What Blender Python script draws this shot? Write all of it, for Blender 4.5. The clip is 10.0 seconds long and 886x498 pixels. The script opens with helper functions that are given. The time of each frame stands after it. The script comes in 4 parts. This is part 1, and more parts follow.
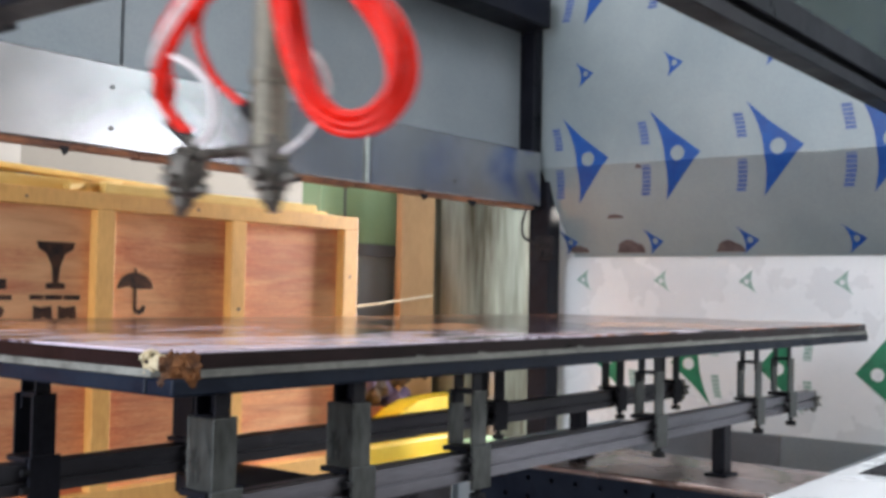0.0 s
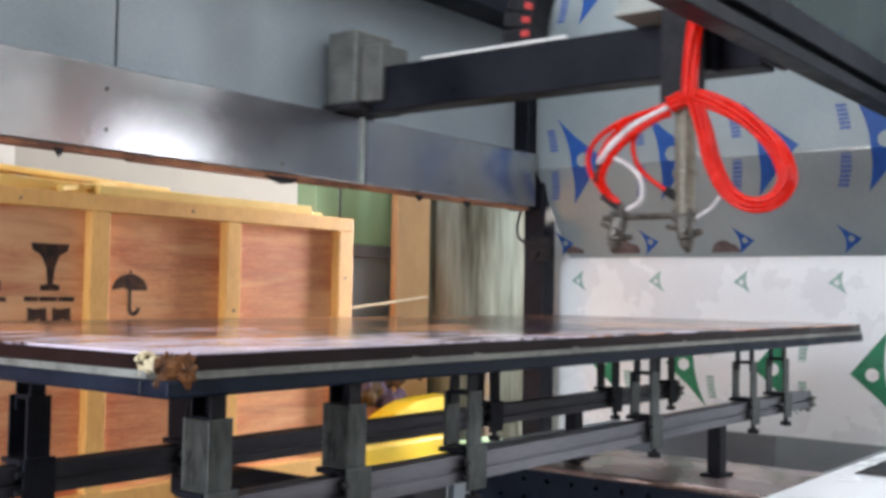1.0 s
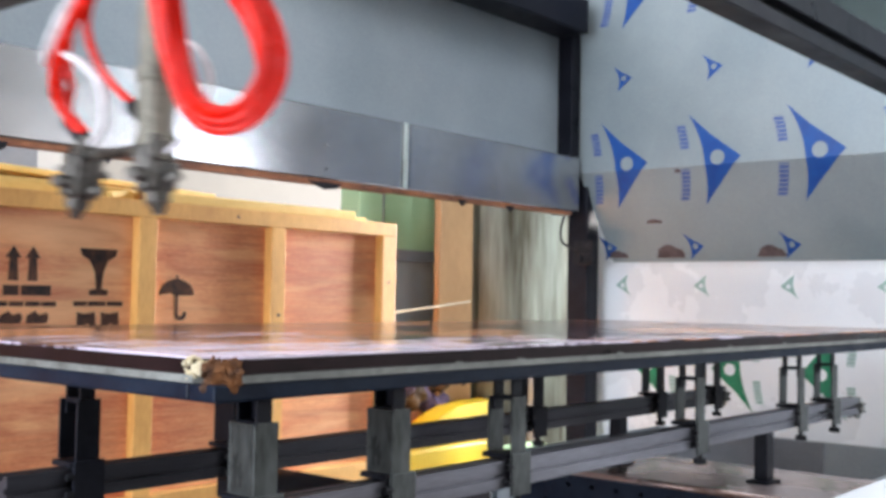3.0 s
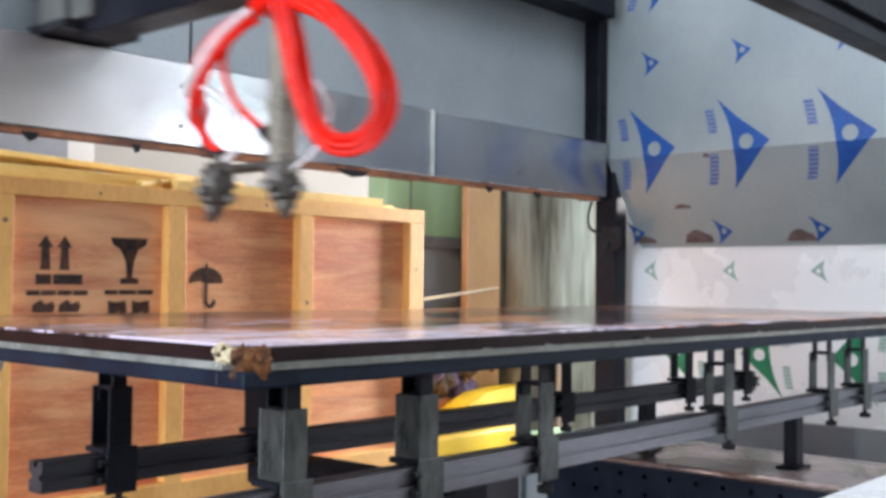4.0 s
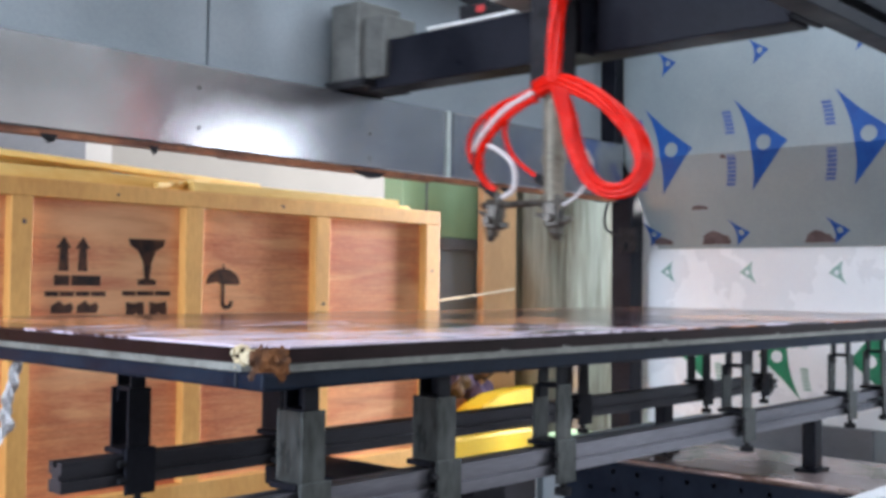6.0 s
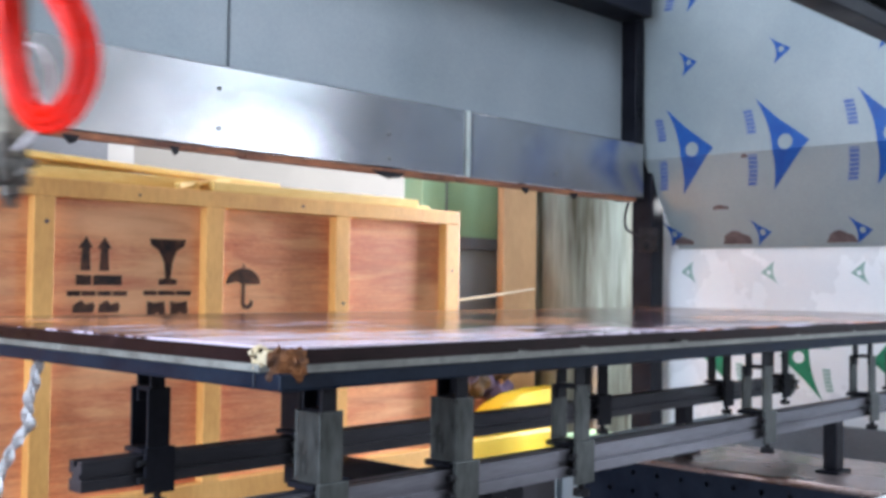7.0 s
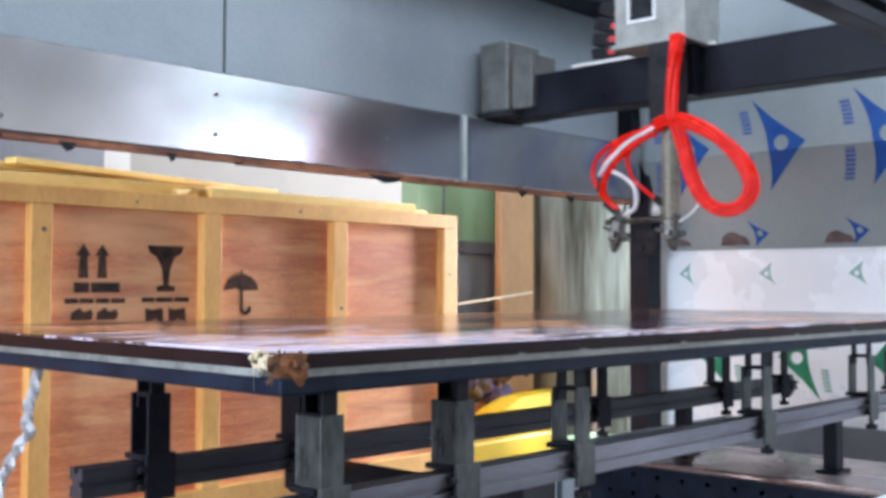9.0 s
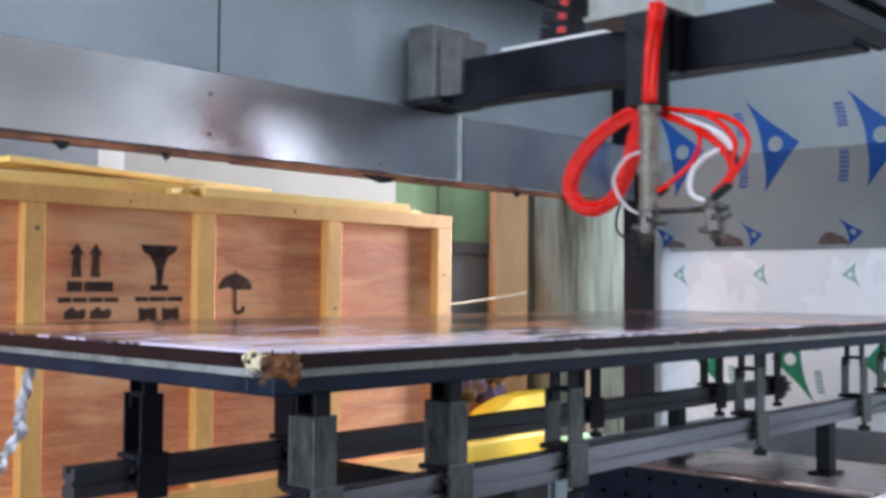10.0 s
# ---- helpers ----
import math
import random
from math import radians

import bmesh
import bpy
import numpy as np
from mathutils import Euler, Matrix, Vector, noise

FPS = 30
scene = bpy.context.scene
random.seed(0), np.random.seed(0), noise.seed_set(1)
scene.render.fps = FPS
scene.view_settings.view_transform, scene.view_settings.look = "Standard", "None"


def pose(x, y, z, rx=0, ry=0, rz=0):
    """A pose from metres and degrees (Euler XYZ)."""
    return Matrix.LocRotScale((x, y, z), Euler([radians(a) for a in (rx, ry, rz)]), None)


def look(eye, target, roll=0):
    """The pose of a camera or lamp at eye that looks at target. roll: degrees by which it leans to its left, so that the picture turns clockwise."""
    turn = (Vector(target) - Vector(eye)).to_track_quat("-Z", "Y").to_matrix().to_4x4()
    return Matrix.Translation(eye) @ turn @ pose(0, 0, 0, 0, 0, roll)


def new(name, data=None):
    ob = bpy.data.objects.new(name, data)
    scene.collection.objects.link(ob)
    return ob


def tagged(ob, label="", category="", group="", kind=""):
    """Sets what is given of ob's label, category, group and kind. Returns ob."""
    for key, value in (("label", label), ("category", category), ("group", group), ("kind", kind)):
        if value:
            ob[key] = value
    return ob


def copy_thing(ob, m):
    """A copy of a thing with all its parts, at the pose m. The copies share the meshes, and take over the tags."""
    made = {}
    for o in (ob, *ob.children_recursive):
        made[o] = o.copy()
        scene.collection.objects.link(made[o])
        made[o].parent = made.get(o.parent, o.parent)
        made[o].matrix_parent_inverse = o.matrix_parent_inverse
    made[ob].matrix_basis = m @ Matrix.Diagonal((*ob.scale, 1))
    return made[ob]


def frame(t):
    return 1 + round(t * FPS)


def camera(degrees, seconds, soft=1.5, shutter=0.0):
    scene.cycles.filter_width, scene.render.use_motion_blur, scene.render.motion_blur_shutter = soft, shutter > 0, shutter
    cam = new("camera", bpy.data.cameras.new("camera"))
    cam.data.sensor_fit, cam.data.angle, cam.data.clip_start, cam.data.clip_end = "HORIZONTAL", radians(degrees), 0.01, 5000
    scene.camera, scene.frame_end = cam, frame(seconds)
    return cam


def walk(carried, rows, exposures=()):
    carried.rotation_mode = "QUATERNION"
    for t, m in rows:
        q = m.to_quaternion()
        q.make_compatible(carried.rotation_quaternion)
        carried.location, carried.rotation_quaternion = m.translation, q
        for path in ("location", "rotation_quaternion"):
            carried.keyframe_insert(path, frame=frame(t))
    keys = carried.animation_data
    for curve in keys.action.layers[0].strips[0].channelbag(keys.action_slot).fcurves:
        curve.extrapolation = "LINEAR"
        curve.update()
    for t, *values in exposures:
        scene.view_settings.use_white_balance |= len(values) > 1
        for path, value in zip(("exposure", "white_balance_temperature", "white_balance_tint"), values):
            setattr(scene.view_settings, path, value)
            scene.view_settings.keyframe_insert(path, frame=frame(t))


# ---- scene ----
cam = camera(45.0, 10.0, 3.6, 0.5)
PATH = [
    (0, (0.008, 0.007, 1.145), (1.583, 1.237, 1.224), 1.1),
    (0.5, (0.008, 0.008, 1.144), (1.586, 1.234, 1.224), 1.1),
    (1, (0.008, 0.008, 1.145), (1.588, 1.23, 1.226), 1.0),
    (1.5, (0.008, 0.012, 1.147), (1.594, 1.228, 1.233), 1.1),
    (2, (0.006, 0.008, 1.147), (1.586, 1.23, 1.237), 1.2),
    (2.5, (0.006, 0.009, 1.147), (1.571, 1.252, 1.236), 1.1),
    (3, (0.005, 0.007, 1.146), (1.535, 1.292, 1.234), 1.0),
    (3.2, (0.003, -0.012, 1.146), (1.522, 1.286, 1.233), 0.8),
    (4.3, (0.002, 0.005, 1.146), (1.498, 1.332, 1.204), 0.7),
    (4.5, (0.003, 0.003, 1.147), (1.502, 1.325, 1.206), 0.7),
    (5, (0.002, 0.003, 1.148), (1.503, 1.323, 1.215), 0.7),
    (5.5, (0.002, 0.005, 1.147), (1.489, 1.34, 1.211), 0.6),
    (6, (0.0, 0.005, 1.147), (1.478, 1.351, 1.211), 0.7),
    (6.2, (0.003, 0.0, 1.147), (1.451, 1.379, 1.203), 0.6),
    (7.3, (0.002, 0.001, 1.15), (1.454, 1.375, 1.215), 0.8),
    (7.5, (0.0, 0.001, 1.15), (1.447, 1.38, 1.218), 0.7),
    (8, (-0.001, 0.004, 1.149), (1.451, 1.379, 1.218), 0.7),
    (8.5, (-0.001, 0.004, 1.149), (1.453, 1.376, 1.224), 0.4),
    (9, (0.0, 0.003, 1.147), (1.455, 1.373, 1.218), 0.2),
    (9.5, (0.001, 0.003, 1.148), (1.465, 1.364, 1.223), 0.4),
    (10, (0.001, 0.003, 1.148), (1.463, 1.365, 1.219), 0.4),
]
walk(cam, [(t, look(eye, target, roll)) for t, eye, target, roll in PATH], [(0, -0.66, 6300, 13), (0.5, -0.66, 6300, 13), (1, -0.59, 6300, 13), (2, -0.36, 6300, 13), (2.5, -0.33, 6300, 13), (3, -0.31, 6100, 13), (4.5, -0.46, 6050, 13), (5.5, -0.48, 5900, 13), (6, -0.48, 5850, 13), (7.5, -0.31, 5650, 13), (8, -0.56, 5650, 13), (9, -0.34, 5650, 13), (9.5, -0.49, 5650, 13), (10, -0.61, 5650, 13)])

# ---- light and exposure ----
world = bpy.data.worlds.new("sky")
scene.world = world
world.use_nodes = True
wn = world.node_tree
sky = wn.nodes.new("ShaderNodeTexSky")
sky.sky_type, sky.sun_disc = "NISHITA", False
sky.sun_elevation, sky.sun_rotation = radians(40), radians(150)
wn.nodes["Background"].inputs["Strength"].default_value = 0.05
wn.links.new(sky.outputs["Color"], wn.nodes["Background"].inputs["Color"])


def unseen_light(place, target, width, height, watts, colour):
    lamp = bpy.data.lights.new("unseen_light", "AREA")
    lamp.shape, lamp.size, lamp.size_y = "RECTANGLE", width, height
    lamp.energy, lamp.color = watts, colour
    ob = new("unseen_light", lamp)
    ob.matrix_world = look(place, target)
    return ob


COOL = (0.93, 0.97, 1.0)
# daylight window mirrored as the stainless strip's highlight
unseen_light((6.65, -3.12, 2.7), (6.65, 5, 2.7), 1.6, 1.5, 215, COOL)
# lights added out of view to brighten the end sheets, crate and tank
unseen_light((-3.62, 1.9, 1.1), (5, 1.9, 1.1), 2.2, 2.2, 270, (0.95, 0.97, 1.0))
unseen_light((-3.62, 2.4, 3.3), (5, 2.4, 3.3), 4.6, 1.6, 350, (0.86, 0.94, 1.0))
unseen_light((8.65, 2.2, 2.0), (2.5, 3.0, 1.2), 1.8, 2.6, 2000, (1.0, 0.93, 0.84))
unseen_light((4.2, 4.2, 4.9), (4.2, 4.2, 0), 4.4, 1.3, 150, (1.0, 0.96, 0.9))
unseen_light((3.4, 0.2, 4.9), (3.4, 0.2, 0), 3.0, 2.0, 150, COOL)


# ---- materials ----
def material(name, dark, light, rough=0.5, metal=0.0, scale=6.0, stretch=(1, 1, 1), bump=0.1, fine=90.0, spread=0.15, coat=0.0, per_piece=0.0):
    """A surface between two colours: broad stains, a fine grain, uneven gloss and relief."""
    m = bpy.data.materials.new(name)
    m.use_nodes = True
    t = m.node_tree
    b = t.nodes["Principled BSDF"]
    co = t.nodes.new("ShaderNodeTexCoord")
    mp = t.nodes.new("ShaderNodeMapping")
    mp.inputs["Scale"].default_value = stretch
    t.links.new(co.outputs["Object"], mp.inputs["Vector"])
    n1 = t.nodes.new("ShaderNodeTexNoise")
    n1.inputs["Scale"].default_value, n1.inputs["Detail"].default_value, n1.inputs["Roughness"].default_value = scale, 5, 0.6
    n2 = t.nodes.new("ShaderNodeTexNoise")
    n2.inputs["Scale"].default_value, n2.inputs["Detail"].default_value = fine, 3
    for n in (n1, n2):
        t.links.new(mp.outputs["Vector"], n.inputs["Vector"])
    mixed = t.nodes.new("ShaderNodeMath")
    mixed.operation = "MULTIPLY_ADD"
    t.links.new(n2.outputs["Fac"], mixed.inputs[0])
    mixed.inputs[1].default_value = 0.35
    t.links.new(n1.outputs["Fac"], mixed.inputs[2])
    ramp = t.nodes.new("ShaderNodeValToRGB")
    ramp.color_ramp.elements[0].position, ramp.color_ramp.elements[1].position = 0.5, 0.85
    ramp.color_ramp.elements[0].color, ramp.color_ramp.elements[1].color = (*dark, 1), (*light, 1)
    t.links.new(mixed.outputs[0], ramp.inputs["Fac"])
    colour = ramp.outputs["Color"]
    if per_piece:
        info, hsv, amount = t.nodes.new("ShaderNodeObjectInfo"), t.nodes.new("ShaderNodeHueSaturation"), t.nodes.new("ShaderNodeMapRange")
        t.links.new(info.outputs["Random"], amount.inputs["Value"])
        amount.inputs["To Min"].default_value, amount.inputs["To Max"].default_value = 1 - per_piece, 1 + per_piece
        t.links.new(amount.outputs["Result"], hsv.inputs["Value"])
        t.links.new(colour, hsv.inputs["Color"])
        colour = hsv.outputs["Color"]
    t.links.new(colour, b.inputs["Base Color"])
    gloss = t.nodes.new("ShaderNodeMapRange")
    gloss.inputs["From Min"].default_value, gloss.inputs["From Max"].default_value = 0.3, 0.7
    gloss.inputs["To Min"].default_value, gloss.inputs["To Max"].default_value = max(0.03, rough - spread), min(1, rough + spread)
    t.links.new(n1.outputs["Fac"], gloss.inputs["Value"])
    t.links.new(gloss.outputs["Result"], b.inputs["Roughness"])
    b.inputs["Metallic"].default_value = metal
    b.inputs["Coat Weight"].default_value = coat
    bm_ = t.nodes.new("ShaderNodeBump")
    bm_.inputs["Strength"].default_value, bm_.inputs["Distance"].default_value = bump, 0.004
    t.links.new(mixed.outputs[0], bm_.inputs["Height"])
    t.links.new(bm_.outputs["Normal"], b.inputs["Normal"])
    return m


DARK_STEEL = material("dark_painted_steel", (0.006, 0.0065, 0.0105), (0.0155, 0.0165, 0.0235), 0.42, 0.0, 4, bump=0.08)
FRAME_BLUE = material("blue_grey_frame", (0.005, 0.009, 0.02), (0.013, 0.02, 0.036), 0.45, 0.0, 9, (1, 1, 1), 0.2)
BLOCK_STEEL = material("weathered_block_steel", (0.085, 0.087, 0.08), (0.17, 0.172, 0.16), 0.5, 0.3, 10, bump=0.15)
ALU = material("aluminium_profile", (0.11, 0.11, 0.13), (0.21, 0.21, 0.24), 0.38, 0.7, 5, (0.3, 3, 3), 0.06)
# rear rail's aluminium, darkened for its shade under the board
SHADED_ALU = material("shaded_aluminium_profile", (0.02, 0.02, 0.027), (0.048, 0.048, 0.06), 0.42, 0.5, 5, (0.3, 3, 3), 0.06)
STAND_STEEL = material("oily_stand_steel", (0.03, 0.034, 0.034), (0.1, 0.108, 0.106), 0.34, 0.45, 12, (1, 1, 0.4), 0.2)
BLACK = material("black_rubber", (0.012, 0.012, 0.014), (0.03, 0.03, 0.034), 0.55, 0, 20)
PANEL_GREY = material("grey_sheet_panel", (0.24, 0.28, 0.303), (0.325, 0.363, 0.384), 0.5, 0.25, 1.6, bump=0.05, spread=0.1)
GUN_METAL = material("gun_metal", (0.03, 0.026, 0.022), (0.12, 0.11, 0.095), 0.4, 0.6, 40, bump=0.25)
TUBE_METAL = material("overspray_coated_tube", (0.12, 0.108, 0.08), (0.26, 0.24, 0.19), 0.55, 0.35, 25, bump=0.3)
RED_HOSE = material("red_hose", (0.62, 0.008, 0.002), (0.76, 0.014, 0.003), 0.25, 0, 20, bump=0.05, spread=0.08)
CLEAR_HOSE = material("milky_hose", (0.62, 0.58, 0.58), (0.8, 0.78, 0.78), 0.25, 0, 20, bump=0.05)
CASE_GREY = material("pale_grey_case", (0.24, 0.25, 0.225), (0.37, 0.38, 0.35), 0.45, 0.1, 12, bump=0.1)
WHITE_PAINT = material("white_paint", (0.7, 0.7, 0.68), (0.8, 0.8, 0.79), 0.45, 0, 10, bump=0.05)
PINE = material("pine_batten", (0.6, 0.3, 0.075), (0.82, 0.47, 0.14), 0.6, 0, 5, (1, 1, 0.35), 0.2, 70, per_piece=0.12)
PINE_PALE = material("pale_yellow_pine", (0.74, 0.46, 0.1), (0.88, 0.64, 0.22), 0.6, 0, 4, (0.35, 1, 1), 0.2, 70, per_piece=0.12)
TIMBER = material("dull_timber", (0.34, 0.2, 0.09), (0.46, 0.29, 0.14), 0.65, 0, 4, (1, 1, 0.3), 0.2, 60)
INK = material("stencil_ink", (0.008, 0.007, 0.008), (0.12, 0.05, 0.03), 0.85, 0, 22, (1, 1, 1), 0.1, 140, spread=0.05)
EDGE_BROWN = material("dark_brown_edge", (0.006, 0.003, 0.004), (0.018, 0.008, 0.009), 0.35, 0, 12, (0.4, 1, 1), 0.25)
EDGE_WHITE = material("pale_edge_strip", (0.075, 0.078, 0.07), (0.24, 0.245, 0.225), 0.6, 0, 9, (0.5, 1, 1), 0.3)
FOAM = material("torn_brown_core", (0.05, 0.018, 0.005), (0.22, 0.085, 0.024), 0.9, 0, 28, bump=0.8)
FOAM_PALE = material("torn_pale_core", (0.5, 0.4, 0.22), (0.7, 0.62, 0.44), 0.9, 0, 40, bump=0.8)
FILM_GREY = material("grey_film_on_sheet", (0.25, 0.295, 0.31), (0.32, 0.365, 0.375), 0.38, 0.12, 2.2, bump=0.05, spread=0.1)
FILM_WHITE = material("white_film_on_sheet", (0.82, 0.84, 0.87), (0.88, 0.9, 0.92), 0.3, 0.05, 2.0, bump=0.05)
PRINT_BLUE = material("blue_print", (0.002, 0.055, 0.27), (0.005, 0.085, 0.35), 0.45, 0, 20, bump=0.02)
PRINT_TEXT = material("pale_blue_print", (0.03, 0.07, 0.28), (0.12, 0.18, 0.38), 0.45, 0, 60, bump=0.02)
PRINT_GREEN = material("green_print", (0.004, 0.16, 0.075), (0.01, 0.24, 0.11), 0.4, 0, 20, bump=0.02)
PRINT_PALE_GREEN = material("pale_green_print", (0.2, 0.36, 0.31), (0.34, 0.5, 0.45), 0.45, 0, 60, bump=0.02)
RUST = material("brown_stain", (0.07, 0.045, 0.045), (0.16, 0.115, 0.11), 0.8, 0, 25, bump=0.4)
BROWN_LIP = material("brown_lip", (0.1, 0.035, 0.022), (0.42, 0.17, 0.08), 0.7, 0, 7, (0.6, 1, 1), 0.3, 60)
JOINT = material("bright_joint_tape", (0.42, 0.5, 0.46), (0.72, 0.78, 0.75), 0.3, 0.1, 12, (1, 1, 0.3))
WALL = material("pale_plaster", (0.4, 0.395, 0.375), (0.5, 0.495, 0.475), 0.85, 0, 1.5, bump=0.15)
# pale plaster darkened to offset the strong east light
WALL_NORTH = material("darkened_beige_plaster", (0.15, 0.143, 0.13), (0.2, 0.192, 0.175), 0.85, 0, 1.5, bump=0.15)
# unseen wall kept dark so that little light bounces back
WALL_DIM = material("darkened_grey_wall", (0.13, 0.135, 0.14), (0.22, 0.225, 0.23), 0.85, 0, 1.5, bump=0.15)
CONCRETE = material("concrete", (0.075, 0.076, 0.078), (0.14, 0.14, 0.14), 0.75, 0, 2.0, bump=0.3)
CEILING = material("roof_sheet", (0.5, 0.52, 0.53), (0.62, 0.64, 0.65), 0.7, 0, 1.5)
GREEN_PAINT = material("pale_green_enamel", (0.27, 0.44, 0.25), (0.35, 0.53, 0.32), 0.5, 0, 3)
YELLOW = material("yellow_plastic", (0.75, 0.5, 0.01), (0.85, 0.62, 0.03), 0.4, 0, 5)
PIPE_STAINED = material("stained_galvanised_duct", (0.035, 0.028, 0.013), (0.2, 0.225, 0.19), 0.42, 0.35, 3.0, (1.6, 1.6, 0.16), 0.15, 22)
RAG = material("dirty_rag", (0.035, 0.02, 0.012), (0.13, 0.08, 0.035), 0.9, 0, 12, bump=0.6)
RAG_PURPLE = material("purple_rag", (0.06, 0.045, 0.12), (0.18, 0.15, 0.27), 0.9, 0, 12, bump=0.6)
CORD = material("pale_cord", (0.6, 0.52, 0.38), (0.75, 0.68, 0.52), 0.8, 0, 40)
STRAP_WHITE = material("white_plastic_strap", (0.84, 0.84, 0.86), (0.9, 0.9, 0.91), 0.4, 0, 30, bump=0.3)
CABINET_GREY = material("dark_grey_cabinet", (0.13, 0.14, 0.16), (0.2, 0.21, 0.23), 0.5, 0, 3)
FROSTED = material("frosted_green_sheet", (0.085, 0.115, 0.105), (0.12, 0.15, 0.14), 0.06, 0, 3, bump=0.0, spread=0.02)
FROSTED.node_tree.nodes["Principled BSDF"].inputs["Transmission Weight"].default_value = 0.8
FROSTED.node_tree.nodes["Principled BSDF"].inputs["IOR"].default_value = 1.2
RIM_METAL = material("brown_wet_rim", (0.2, 0.085, 0.035), (0.46, 0.4, 0.4), 0.24, 0.6, 4, (1, 0.6, 1), 0.2, spread=0.14)
RED_MARK = material("red_plastic", (0.5, 0.03, 0.03), (0.6, 0.05, 0.04), 0.5, 0, 20)


for dull in (FRAME_BLUE, EDGE_BROWN, DARK_STEEL, STAND_STEEL, BLACK):
    dull.node_tree.nodes["Principled BSDF"].inputs["Specular IOR Level"].default_value = 0.1


def plywood():
    """Pinkish plywood with long horizontal grain, darker streaks and paler worn areas."""
    m = material("pinkish_plywood", (0.55, 0.155, 0.065), (0.9, 0.42, 0.19), 0.6, 0, 1.5, (0.8, 1, 3.2), 0.1, 60)
    t = m.node_tree
    b = t.nodes["Principled BSDF"]
    base = next(l.from_socket for l in t.links if l.to_socket == b.inputs["Base Color"])
    co = t.nodes.new("ShaderNodeTexCoord")
    last = base
    for stretch, scale, lo, hi, tint, amount in (((1.2, 1, 26), 2.6, 0.48, 0.72, (0.38, 0.11, 0.05), 0.4), ((3, 1, 60), 3.0, 0.5, 0.75, (0.95, 0.58, 0.3), 0.45), ((1.0, 1, 5), 1.3, 0.5, 0.68, (0.95, 0.56, 0.28), 0.75)):
        mp, n, ramp, mix = t.nodes.new("ShaderNodeMapping"), t.nodes.new("ShaderNodeTexNoise"), t.nodes.new("ShaderNodeMapRange"), t.nodes.new("ShaderNodeMix")
        mp.inputs["Scale"].default_value = stretch
        n.inputs["Scale"].default_value, n.inputs["Detail"].default_value, n.inputs["Distortion"].default_value = scale, 4, 0.7
        t.links.new(co.outputs["Object"], mp.inputs["Vector"])
        t.links.new(mp.outputs["Vector"], n.inputs["Vector"])
        t.links.new(n.outputs["Fac"], ramp.inputs["Value"])
        for key, value in (("From Min", lo), ("From Max", hi), ("To Max", amount)):
            ramp.inputs[key].default_value = value
        mix.data_type = "RGBA"
        t.links.new(ramp.outputs["Result"], mix.inputs["Factor"])
        t.links.new(last, mix.inputs["A"])
        mix.inputs["B"].default_value = (*tint, 1)
        last = mix.outputs["Result"]
    t.links.new(last, b.inputs["Base Color"])
    return m


def stainless():
    """Stainless sheet brushed along its length, with smears."""
    m = material("brushed_stainless", (0.5, 0.49, 0.51), (0.68, 0.67, 0.69), 0.25, 1.0, 2.4, (1, 1, 1), 0.0, 30, 0.02)
    t = m.node_tree
    b = t.nodes["Principled BSDF"]
    along = t.nodes.new("ShaderNodeTangent")
    along.direction_type, along.axis = "RADIAL", "Z"
    t.links.new(along.outputs["Tangent"], b.inputs["Tangent"])
    b.inputs["Anisotropic"].default_value, b.inputs["Anisotropic Rotation"].default_value = 0.7, 0.25
    wave = t.nodes.new("ShaderNodeTexNoise")
    wave.inputs["Scale"].default_value, wave.inputs["Detail"].default_value = 1.6, 1
    co = t.nodes.new("ShaderNodeTexCoord")
    t.links.new(co.outputs["Object"], wave.inputs["Vector"])
    dent = t.nodes.new("ShaderNodeBump")
    dent.inputs["Strength"].default_value, dent.inputs["Distance"].default_value = 0.05, 0.01
    t.links.new(wave.outputs["Fac"], dent.inputs["Height"])
    t.links.new(dent.outputs["Normal"], b.inputs["Normal"])
    return m


